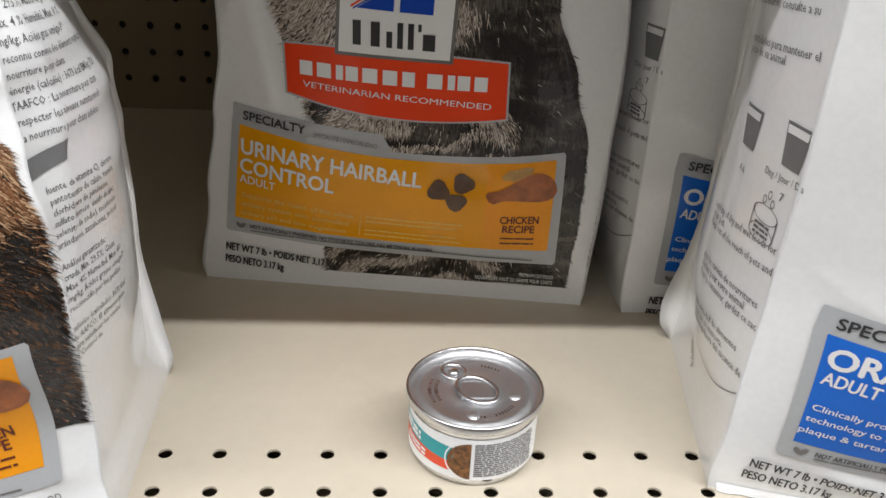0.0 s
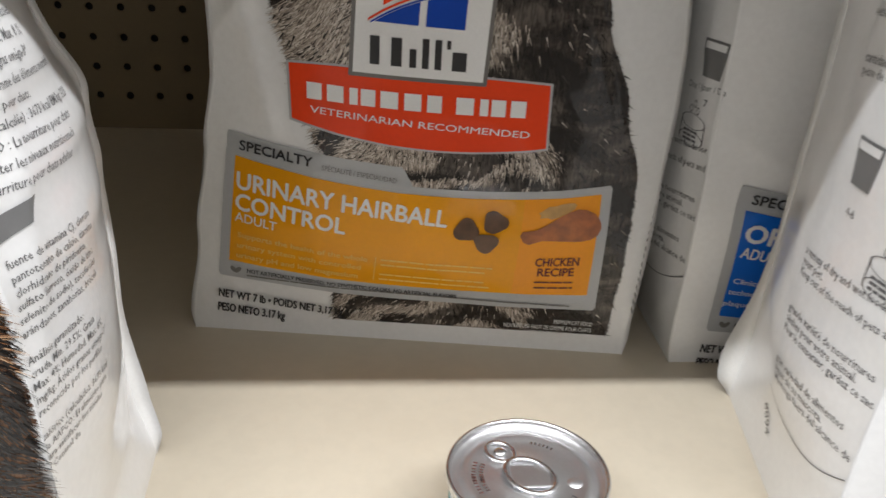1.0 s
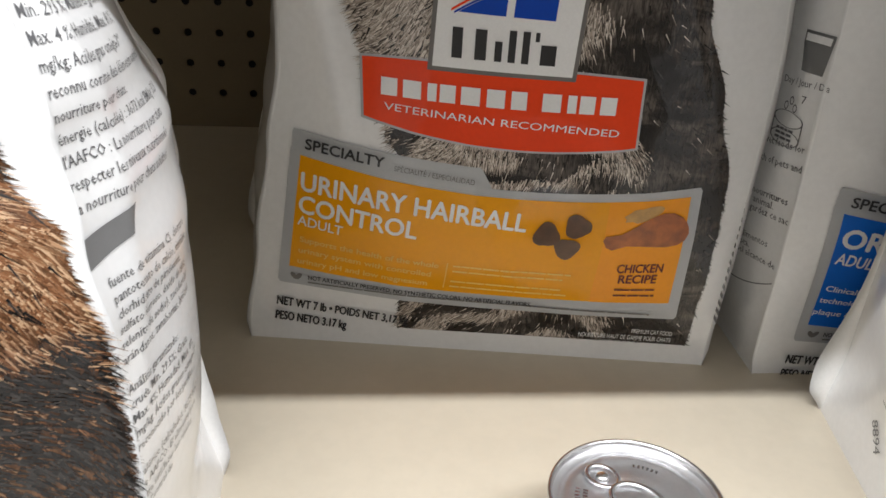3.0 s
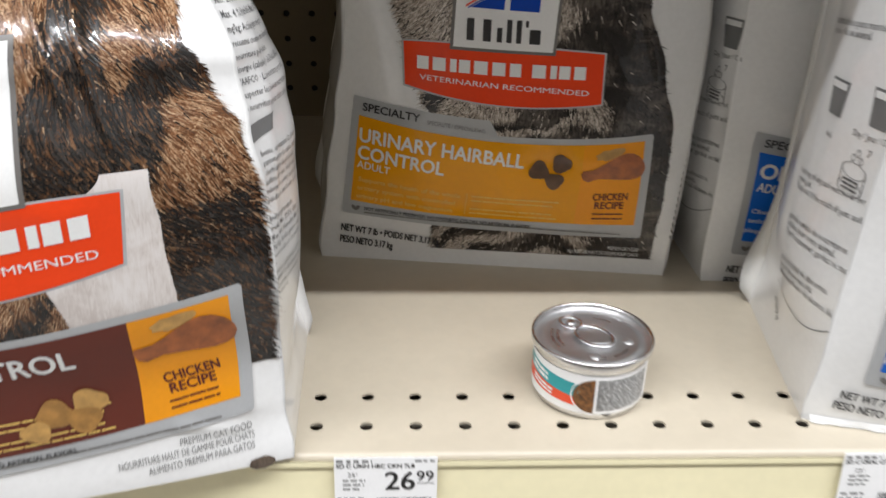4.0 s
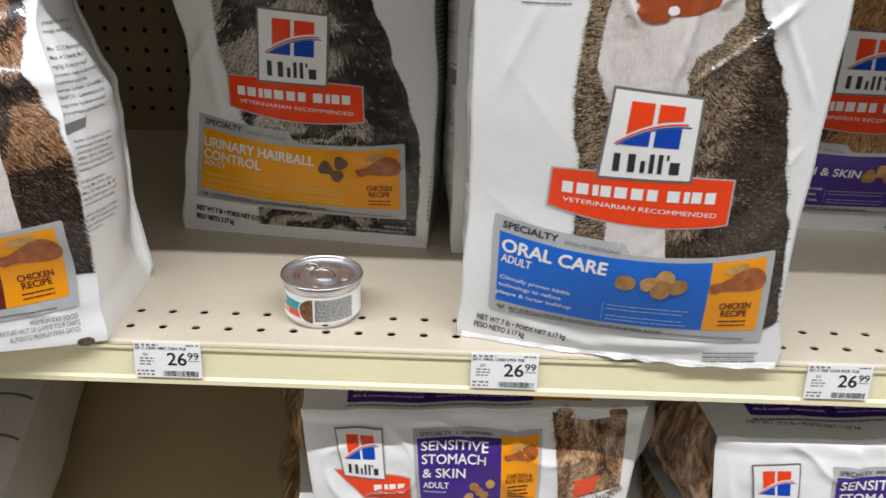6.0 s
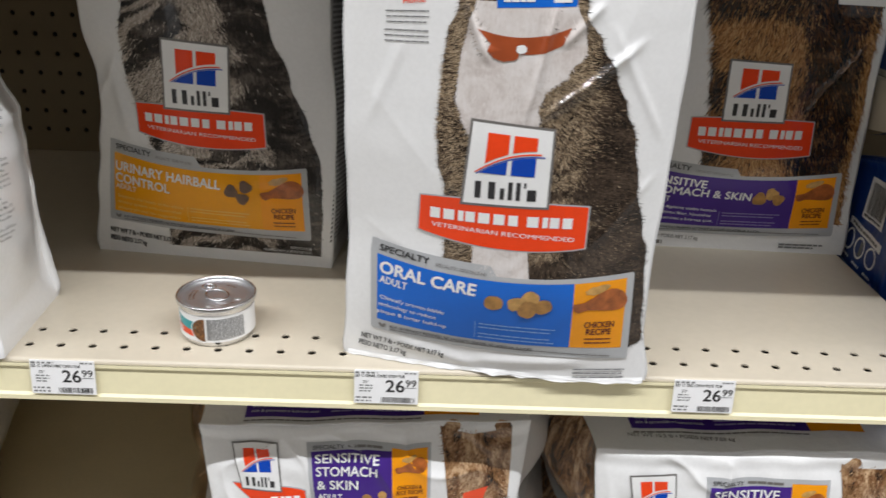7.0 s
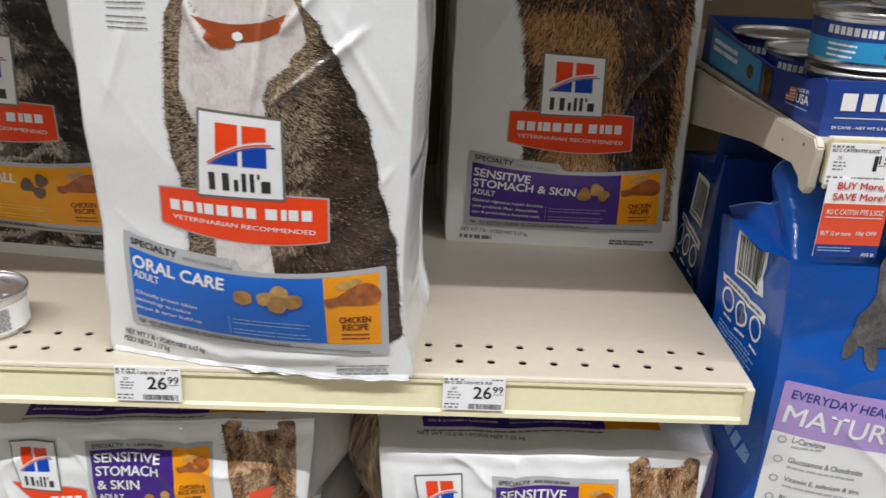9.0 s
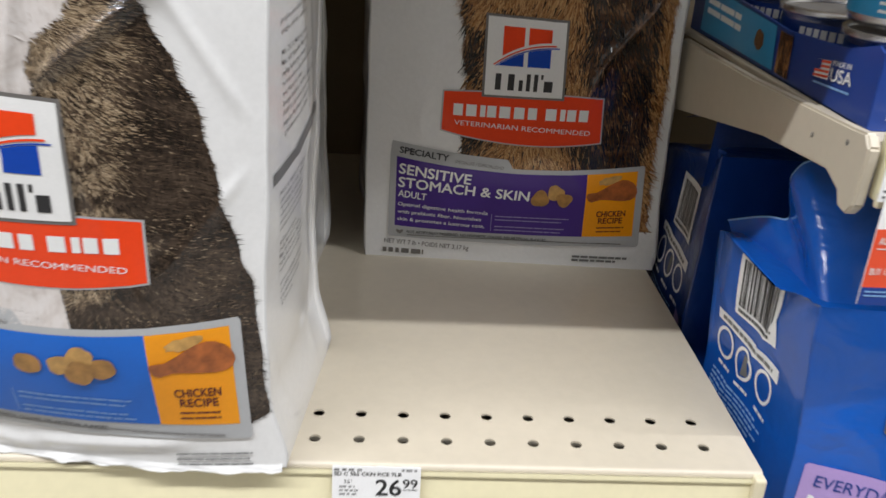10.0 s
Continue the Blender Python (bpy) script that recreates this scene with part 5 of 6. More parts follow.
def on_wall(s, z, off):
    """Round the can: s is metres along the wall from the side that faces the aisle."""
    r = CAN_R * 0.93 + off
    a = radians(-97) + s / (CAN_R * 0.93)
    return (r * math.cos(a), r * math.sin(a), z)


lab = Panel(on_wall, small_can)
half_round = math.pi * CAN_R * 0.93
lab.quad([(-half_round, 0.0283), (half_round, 0.0283), (half_round, 0.0052), (-half_round, 0.0052)], 0.0002, "paper_label", M["paper"], 72, 2, label="white paper label")
lab.quad([(-0.052, 0.0262), (-0.006, 0.0222), (-0.009, 0.0142), (-0.052, 0.0192)], 0.0004, "teal_field", M["teal"], 20, 3)
lab.quad([(-0.052, 0.0192), (-0.009, 0.0142), (-0.007, 0.0090), (-0.052, 0.0115)], 0.0004, "red_field", M["sale"], 20, 3)
lab.bars((-0.040, 0.0222), (-0.026, 0.0206), 0.0019, 2, 0.0028, 0.0006, M["paper"], 2, (0.004, 0.007), 0.3, 0.1)
lab.bars((-0.038, 0.0150), (-0.022, 0.0130), 0.0014, 2, 0.0022, 0.0006, M["paper"], 4, (0.003, 0.006), 0.3, 0.1)
pts = [(0.0004, 0.0060), (0.0004, 0.0262)]
edge_pts = [(0.0004 - 0.0108 * math.sin(math.pi * k / 16), 0.0161 + 0.0101 * math.cos(math.pi * k / 16)) for k in range(17)]
rim_pts = [(0.0004 - 0.0122 * math.sin(math.pi * k / 16), 0.0161 + 0.0113 * math.cos(math.pi * k / 16)) for k in range(17)]
lab.place([(0.0004, 0.0161)] + rim_pts, [(0, k + 1, k + 2) for k in range(16)], 0.0005, "bowl_rim", M["paper"])
lab.place([(0.0004, 0.0161)] + edge_pts, [(0, k + 1, k + 2) for k in range(16)], 0.0007, "food_picture", M["crumbs"])
lab.bars((0.0020, 0.0252), (0.034, 0.0252), 0.0007, 16, 0.00118, 0.0005, M["fine_print"], 6, (0.0015, 0.005), 0.6, 0.05)


# ---- price labels on the rail ----
def price_tag(x0, x1, z0, z1, y, line, big, cents, seed):
    tag = thing("price_tag", ((x0 + x1) / 2, y, z0), "white paper price label with black figures on shelf rail", "price label", "price labels")
    w, h = x1 - x0, z1 - z0
    part("card", box(-w / 2, w / 2, -0.0004, 0.0004, 0, h), M["paper"], tag)
    f = Panel(lambda a, b, off: (a * w - w / 2, -0.0004 - off, b * h), tag)
    o = 0.0002
    f.bars((0.02, 0.905), (0.36, 0.905), 0.05, 1, 0.1, o, M["fine_print"], seed, (0.03, 0.07), 0.5, 0.05)
    f.bars((0.78, 0.915), (0.98, 0.915), 0.04, 1, 0.1, o, M["fine_print"], seed + 1, (0.03, 0.07), 0.5, 0.05)
    f.text(line, (0.02, 0.80), (0.78, 0.80), 0.08, o, M["ink"], 0.012)
    f.text(big, (0.785 - 0.145 * len(big) ** 1.0, 0.36) if len(big) > 1 else (0.725, 0.36), (0.78, 0.36), 0.36, o, M["ink"], 0.012)
    f.text(cents, (0.80, 0.535), (0.965, 0.535), 0.20, o, M["ink"], 0.008)
    f.quad([(0.80, 0.50), (0.97, 0.50), (0.97, 0.485), (0.80, 0.485)], o, "rule", M["ink"], 1, 1)
    f.text("25¹", (0.13, 0.62), (0.22, 0.62), 0.08, o, M["ink"])
    f.bars((0.08, 0.53), (0.30, 0.53), 0.035, 3, 0.085, o, M["fine_print"], seed + 2, (0.03, 0.08), 0.5, 0.25)
    f.bars((0.03, 0.16), (0.30, 0.16), 0.045, 2, 0.10, o, M["fine_print"], seed + 3, (0.03, 0.08), 0.5, 0.2)
    rnd = random.Random(seed)
    s, pts, faces = 0.42, [], []
    while s < 0.95:
        bw = rnd.choice((0.006, 0.01, 0.016))
        k = len(pts)
        pts += [(s, 0.04), (s + bw, 0.04), (s + bw, 0.20), (s, 0.20)]
        faces.append((k, k + 1, k + 2, k + 3))
        s += bw + rnd.choice((0.006, 0.01, 0.014))
    f.place(pts, faces, o, "barcode", M["ink"], kind="stuff")
    if y > 0:
        tag.location.y -= 0.0024
        tag.rotation_euler = (radians(-5.0), 0, 0)
    return tag


TAG_Y = EDGE - 0.0022
price_tag(0.0105, 0.0610, 0.9715, 1.0005, TAG_Y, "SD C URIN HBC CKN 7LB", "26", "99", 1)
price_tag(0.2655, 0.3165, 0.9715, 1.0005, TAG_Y, "SD C ORAL CARE CKN 7LB", "26", "99", 11)
price_tag(0.5200, 0.5690, 0.9720, 1.0005, TAG_Y, "SD C SSS CKN RCE 7LB", "26", "99", 21)


# ---- bags that lie on the lower shelf, ends to the aisle ----
class LyingBag:
    def __init__(self, label, x0, x1, y, z0, z1, depth, seed, lean=0.0, side=None):
        self.x0, self.x1, self.y, self.z0, self.z1, self.depth, self.seed, self.lean = x0, x1, y, z0, z1, depth, seed, lean
        self.bx = (x0 + x1) / 2
        self.ob = thing("pet_food_bag", (self.bx, y + depth / 2, z0), label, "pet food bag", "bags lying on the lower shelf")
        self.end = Panel(self.at_end, self.ob)
        self.top = Panel(self.at_top, self.ob)
        self.build(side)

    def rise(self, x):
        """The slant and ripple of the top edge."""
        t = (x - self.x0) / (self.x1 - self.x0)
        return self.lean * (t - 0.5) + 0.004 * noise.noise(Vector((x * 18, self.seed, 0.3)))

    def end_y(self, x, z):
        s = 2 * (x - self.x0) / (self.x1 - self.x0) - 1
        t = 2 * (z - self.z0) / (self.z1 - self.z0) - 1
        round_ = max(0.0, 1 - s * s) * max(0.0, 1 - t * t)
        crack = crinkle(x * 1.3, z * 1.6, self.seed, 0.0042) * min(1.0, round_ * 4)
        lip = 0.010 * step(0.72, 1.0, t)
        return self.y - 0.012 * round_ ** 0.6 - crack - lip * 0.4 - 0.012 * (0.5 - t / 2)

    def wide(self, d):
        """How much wider the filled bag is at d of its length than its sealed end."""
        return 1 + 0.12 * step(0.0, 0.3, d)

    def at_end(self, x, z, off):
        t = (z - self.z0) / (self.z1 - self.z0)
        return ((x - self.bx) * (1 - 0.08 * max(0.0, 1 - t) ** 1.4), self.end_y(x, z) - off - self.y - self.depth / 2, z - self.z0 + self.rise(x) * t)

    def top_z(self, x, y):
        s = 2 * (x - self.x0) / (self.x1 - self.x0) - 1
        d = (y - self.y) / self.depth
        return self.z1 + self.rise(x) * (1 - step(0, 0.15, d)) + 0.022 * max(0.0, 1 - s * s) * step(0.0, 0.5, d) + crinkle(x, y, self.seed + 3, 0.002) * step(0.0, 0.1, d)

    def at_top(self, x, y, off):
        return ((x - self.bx) * self.wide((y - self.y) / self.depth), y - self.y - self.depth / 2, self.top_z(x, y) + off - self.z0)

    def build(self, side):
        nx, nz = 170, 64
        verts, faces = [], []
        for j in range(nz + 1):
            z = self.z0 + (self.z1 - self.z0) * j / nz
            for i in range(nx + 1):
                x = self.x0 + (self.x1 - self.x0) * i / nx
                verts.append(self.at_end(x, z, 0))
        for j in range(nz):
            for i in range(nx):
                a = j * (nx + 1) + i
                faces.append((a, a + 1, a + nx + 2, a + nx + 1))
        part("end_panel", mesh_of("end_panel", verts, faces, True), M["film"], self.ob)
        # seam along the top edge of the end
        v, f = [], []
        for i in range(nx + 1):
            x = self.x0 + (self.x1 - self.x0) * i / nx
            a = self.at_end(x, self.z1, 0)
            rip = 0.0012 * noise.noise(Vector((x * 60, self.seed, 1)))
            v += [(a[0], a[1] + 0.001, a[2] - 0.001), (a[0], a[1] - 0.003 + rip, a[2] + 0.003), (a[0], a[1] + 0.004, a[2] + 0.0005)]
        for i in range(nx):
            k = 3 * i
            f += [(k, k + 3, k + 4, k + 1), (k + 1, k + 4, k + 5, k + 2)]
        part("end_seal", mesh_of("end_seal", v, f, True), M["seal"], self.ob)
        verts, faces, ny = [], [], 30
        for j in range(ny + 1):
            y = self.y + self.depth * (j / ny) ** 1.5
            for i in range(nx + 1):
                x = self.x0 + (self.x1 - self.x0) * i / nx
                z = self.top_z(x, y) if j else self.z1 + self.rise(x)
                a = self.at_end(x, self.z1, 0)
                verts.append(((x - self.bx) * self.wide((y - self.y) / self.depth), a[1] if j == 0 else y - self.y - self.depth / 2, z - self.z0))
        for j in range(ny):
            for i in range(nx):
                a = j * (nx + 1) + i
                faces.append((a, a + 1, a + nx + 2, a + nx + 1))
        part("top_panel", mesh_of("top_panel", verts, faces, True), M["film_soft"], self.ob)
        for sign in (-1, 1):
            verts, faces, nr = [], [], 12
            for j in range(ny + 1):
                d = (j / ny) ** 1.5
                y = self.y + self.depth * d
                for i in range(nr + 1):
                    t = i / nr
                    x = (self.x0 if sign < 0 else self.x1) + sign * (0.022 * math.sin(math.pi * t) * step(0, 0.12, d) + crinkle(y, t * 0.1, self.seed + sign, 0.003) * math.sin(math.pi * t))
                    z = self.z0 + t * (self.z1 + self.rise(self.x0 if sign < 0 else self.x1) * (1 - step(0, 0.15, d)) - self.z0)
                    yy = self.at_end(self.x0 if sign < 0 else self.x1, self.z0 + t * (self.z1 - self.z0), 0)[1] if j == 0 else y - self.y - self.depth / 2
                    verts.append(((x - self.bx) * (self.wide(d) - 0.08 * max(0.0, 1 - t) ** 1.4 * (1 - step(0.0, 0.3, d))), yy, z - self.z0))
            for j in range(ny):
                for i in range(nr):
                    a = j * (nr + 1) + i
                    faces.append((a, a + 1, a + nr + 2, a + nr + 1))
            part("side_gusset", mesh_of("side_gusset", verts, faces, True), M["fur_kit"] if side and sign < 0 else M["film_soft"], self.ob, "side with a brown fur texture print" if side and sign < 0 else "")
        part("underside", box(self.x0 - self.bx, self.x1 - self.bx, 0.03 - self.depth / 2, self.depth / 2, 0.0, 0.004), M["film_soft"], self.ob)


def end_art(bag, dx, dz):
    """The print on the end of a lying bag, shifted by dx and dz."""
    p = bag.end

    def s(q):
        return [(a + dx, b + dz) for a, b in q]
    p.quad(s([(0.336, 0.9225), (0.398, 0.9225), (0.404, 0.856), (0.351, 0.842)]), 0.0004, "fur_print", M["fur_kit"], 12, 12, (0.006, 0.0))
    p.pelt([(0.845 + dz, 0.352 + dx), (0.921 + dz, 0.337 + dx)], [(0.845 + dz, 0.4025 + dx), (0.921 + dz, 0.3975 + dx)], 0.0006, M["hair_rust"], 1500, 0.0045, lambda t, b: max(0.1, min(1.0, 0.55 + 2.2 * noise.noise(Vector((t * 6, b * 40, 8.0))))), 1.0, 0.0004, 21)
    p.blob(0.346 + dx, 0.921 + dz, 0.008, 0.006, 0.0005, "fur_print", M["fur_kit"], 0.5)
    p.blob(0.391 + dx, 0.921 + dz, 0.008, 0.006, 0.0005, "fur_print", M["fur_kit"], -0.5)
    p.quad(s([(0.362, 0.862), (0.384, 0.868), (0.380, 0.852), (0.364, 0.846)]), 0.0007, "collar_print", M["sale"], 4, 4)
    banner(p, s([(0.152, 0.868), (0.218, 0.864), (0.218, 0.841), (0.176, 0.8435)]), 0.0004, 0.001, False)
    p.wordmark((0.186 + dx, 0.8485 + dz), (0.215 + dx, 0.8505 + dz), 0.0085, blocks_of((1.15, 0.55, 0.95, 1)), 0.0009, M["white"])
    logo(p, s([(0.155, 0.9095), (0.196, 0.911), (0.197, 0.862), (0.160, 0.863)]), 0.0011)
    q = s([(0.221, 0.9115), (0.329, 0.9085), (0.333, 0.843), (0.224, 0.838)])
    p = p.under(p.quad(q, 0.0004, "label", M["grey"], 12, 8))
    p.quad([inside(q, 0.03, 0.12), inside(q, 0.685, 0.10), inside(q, 0.685, 0.965), inside(q, 0.03, 0.965)], 0.0007, "colour_field", M["purple"], 10, 8)
    p.quad([inside(q, 0.685, 0.06), inside(q, 0.975, 0.06), inside(q, 0.975, 0.965), inside(q, 0.685, 0.965)], 0.0007, "recipe_field", M["orange"], 6, 8)
    p.text("SPECIALTY", inside(q, 0.05, 0.085), inside(q, 0.30, 0.085), 0.0036, 0.0017, M["black"], 0.015)
    p.bars(inside(q, 0.33, 0.075), inside(q, 0.62, 0.075), 0.0022, 1, 0.003, 0.001, M["plate_edge"], 3, (0.004, 0.01), 0.3)
    for words, u1, v, high in (("SENSITIVE", 0.58, 0.27, 0.0085), ("STOMACH", 0.56, 0.44, 0.0085), ("& SKIN", 0.40, 0.62, 0.0085), ("ADULT", 0.265, 0.76, 0.0055)):
        p.text(words, inside(q, 0.06, v), inside(q, u1, v), high, 0.0017, M["white"], 0.018)
    p.bars(inside(q, 0.06, 0.83), inside(q, 0.25, 0.83), 0.0016, 1, 0.003, 0.001, M["lilac_print"], 4, (0.004, 0.008), 0.3)
    for n, (u, v) in enumerate(((0.47, 0.74), (0.43, 0.88), (0.55, 0.86), (0.60, 0.70), (0.51, 0.80))):
        x, z = inside(q, u, v)
        p.blob(x, z, 0.0043, 0.004, 0.001 + 0.0001 * n, "kibble", M["kibble" if n % 2 else "kibble_shade"], 0.4 * n, 14, 0.08, n)
    x, z = inside(q, 0.84, 0.30)
    drumstick(p, x, z, 0.0145, 0.0085, 0.001)
    p.text("CHICKEN &", inside(q, 0.73, 0.60), inside(q, 0.93, 0.60), 0.0036, 0.0017, M["brown"], 0.02)
    p.text("RICE RECIPE", inside(q, 0.72, 0.67), inside(q, 0.94, 0.67), 0.0036, 0.0017, M["brown"], 0.02)
    p.bars(inside(q, 0.74, 0.74), inside(q, 0.92, 0.74), 0.0016, 4, 0.0034, 0.001, M["brown"], 5, (0.004, 0.009), 0.3, 0.2)
    p = bag.end
    p.text("HELPED 9 MILLION SHELTER", (0.145 + dx, 0.8285 + dz), (0.262 + dx, 0.8235 + dz), 0.0042, 0.0005, M["fine_print"])
    p.text("EVER HOME", (0.366 + dx, 0.832 + dz), (0.408 + dx, 0.852 + dz), 0.005, 0.0005, M["fine_print"])


def top_art(bag, xa, xb, y):
    """The label on the upper face of a lying bag."""
    p = bag.top
    p.quad([(xa, y + 0.09), (xb, y + 0.09), (xb, y), (xa, y)], 0.0006, "colour_field", M["purple"], 24, 10)
    p.quad([(xb, y + 0.09), (xb + 0.048, y + 0.09), (xb + 0.048, y), (xb, y)], 0.0006, "recipe_field", M["orange"], 8, 8)
    p.text("STOMACH & SKIN", (xa + 0.012, y + 0.038), (xa + 0.115, y + 0.038), 0.012, 0.001, M["white"], 0.015)
    p.text("ADULT", (xa + 0.005, y + 0.027), (xa + 0.035, y + 0.027), 0.008, 0.001, M["white"], 0.015)
    for k, words in enumerate(("Optimal digestive health formula", "with prebiotic fiber. Nourishes", "skin & promotes a lustrous coat.")):
        p.text(words, (xa + 0.005, y + 0.018 - 0.0065 * k), (xa + 0.065, y + 0.018 - 0.0065 * k), 0.0045, 0.001, M["white"], 0.005)
    p.bars((xa + 0.075, y + 0.016), (xb - 0.01, y + 0.016), 0.002, 3, 0.005, 0.001, M["lilac_print"], 6, (0.004, 0.01), 0.4, 0.1)
    p.bars((xa, y - 0.006), (xb, y - 0.006), 0.002, 1, 0.005, 0.0008, M["plate_edge"], 7, (0.004, 0.012), 0.4, 0.05)


middle = LyingBag("white cat food bag with violet label lying on a pile", 0.128, 0.414, 0.046, 0.822, 0.924, 0.44, 3, 0.016, True)
end_art(middle, 0.0, 0.0)
top_art(middle, 0.165, 0.322, 0.054)
below = LyingBag("white bag of cat food under another on the lower shelf", 0.120, 0.418, 0.05, 0.70, 0.812, 0.44, 6, 0.0, True)
right_pile = LyingBag("white cat food bag, violet label, folded front edge, lying down", 0.470, 0.750, 0.030, 0.806, 0.918, 0.44, 8, 0.008, True)
end_art(right_pile, 0.344, -0.0125)
top_art(right_pile, 0.508, 0.665, 0.058)
right_pile.top.text("NET WT 15.5 lb • POIDS NET 7.03 kg", (0.502, 0.046), (0.594, 0.041), 0.006, 0.0008, M["plate_edge"], 0.008)
right_below = LyingBag("white bag of cat food under another on the lower shelf", 0.468, 0.752, 0.034, 0.69, 0.796, 0.44, 12, 0.0, True)

# white bag lying at the far end of the lower shelf, dark bands wrapped over its rounded edge
plain_bag = LyingBag("plain white filled bag with dark bands lying down", -0.37, -0.185, -0.02, 0.72, 0.832, 0.46, 21, 0.0, False)
plain_bag.ob.location, plain_bag.ob.rotation_euler = (-0.315, 0.209, 0.633), (0, 0, radians(13.5))
for band_y in (0.20, 0.28, 0.345):
    v, f, n = [], [], 22
    for i in range(n + 1):
        t = i / n
        a = math.pi * 0.75 * t
        x = -0.197 + 0.0365 * math.sin(a) - 0.02 * (1 - t)
        z = 0.815 + 0.033 * math.cos(a)
        for dy in (0.0, 0.0045):
            v.append((x - plain_bag.bx, band_y + dy - 0.012 * (1 - t) - plain_bag.y - plain_bag.depth / 2, z - plain_bag.z0))
    for i in range(n):
        f.append((2 * i, 2 * i + 1, 2 * i + 3, 2 * i + 2))
    part("dark_band", mesh_of("dark_band", v, f, True), M["plate_edge"], plain_bag.ob)
roll_v, roll_f = [], []
for j in range(31):
    y = -0.018 + 0.45 * j / 30
    for i in range(17):
        a = math.pi * i / 16
        r = 0.0325 + 0.0025 * noise.noise(Vector((y * 14, a, 2.0)))
        roll_v.append((-0.197 + r * math.sin(a) - plain_bag.bx, y - plain_bag.y - plain_bag.depth / 2, 0.812 + (0.025 if i < 8 else 0.07) * math.cos(a) - plain_bag.z0))
for j in range(30):
    for i in range(16):
        k = j * 17 + i
        roll_f.append((k, k + 1, k + 18, k + 17))
part("rounded_edge", mesh_of("rounded_edge", roll_v, roll_f, True), M["film_soft"], plain_bag.ob)

# ---- the next section: blue bags under a shelf of cans ----
blue_near = Bag("pet_food_bag", "bright blue cat food bag with a lilac and white label", "blue bags", 0.66,
                [(0, 0.795), (0.2, 0.796), (0.33, 0.793), (0.44, 0.786), (0.5, 0.79)], [(0, 1.06), (0.5, 1.05)], [(0, 0.026), (0.5, 0.03)], [(0, 0.02), (0.5, 0.03)], 0.018, 0.115, 0.436, 0.016, 0.01, 31, M["blue_film"], 0.0026, taper=0.995)
p = blue_near.front
p.quad([(0.799, 0.994), (0.99, 0.972), (0.99, 0.925), (0.797, 0.946)], 0.0008, "lilac_field", M["lilac"], 16, 6, (0.0, 0.0), 0.01)
p.quad([(0.797, 0.946), (0.99, 0.925), (0.99, 0.78), (0.792, 0.80)], 0.0008, "white_field", M["white"], 16, 8)
p.text("EVERYDAY HEALTH", (0.8055, 0.9785), (0.897, 0.9675), 0.0078, 0.0012, M["carton"], 0.005)
p.text("MATURE", (0.8025, 0.9555), (0.895, 0.9435), 0.0165, 0.0012, M["white"], 0.012)
for k, words in enumerate(("L-Carnitine", "Glucosamine & Chondroitin", "Vitamin E, selenium & zinc", "Blended with Taurine")):
    z = 0.9375 - 0.0195 * k
    wide = (0.026, 0.06, 0.062, 0.05)[k]
    p.ring(0.8055, z + 0.0015, 0.0024, 0.0036, 0.0012, "bullet_mark", M["grey"], 20)
    p.text(words, (0.813, z), (0.813 + wide, z - 0.0055 * wide / 0.06), 0.0052, 0.0012, M["fine_print"], 0.004)
    p.bars((0.813, z - 0.0052), (0.813 + wide * 0.95, z - 0.0105 * wide / 0.06 - 0.0005), 0.0018, 1, 0.004, 0.0012, M["grey"], 3 + k, (0.003, 0.009), 0.4)
p.strip([(1.03, 0.846), (1.05, 0.842), (1.075, 0.853), (1.10, 0.851), (1.13, 0.862)], [(1.03, 0.872), (1.05, 0.89), (1.075, 0.90), (1.10, 0.91), (1.13, 0.91)], 0.0008, "fur_print", M["fur_slate"], 40, 0.0015, 33, label="slate grey fur texture print")
p.blob(0.843, 1.034, 0.0055, 0.016, 0.0009, "fur_print", M["fur_slate"], -0.25)
p.blob(0.858, 1.026, 0.0055, 0.016, 0.0009, "fur_print", M["fur_slate"], 0.25)


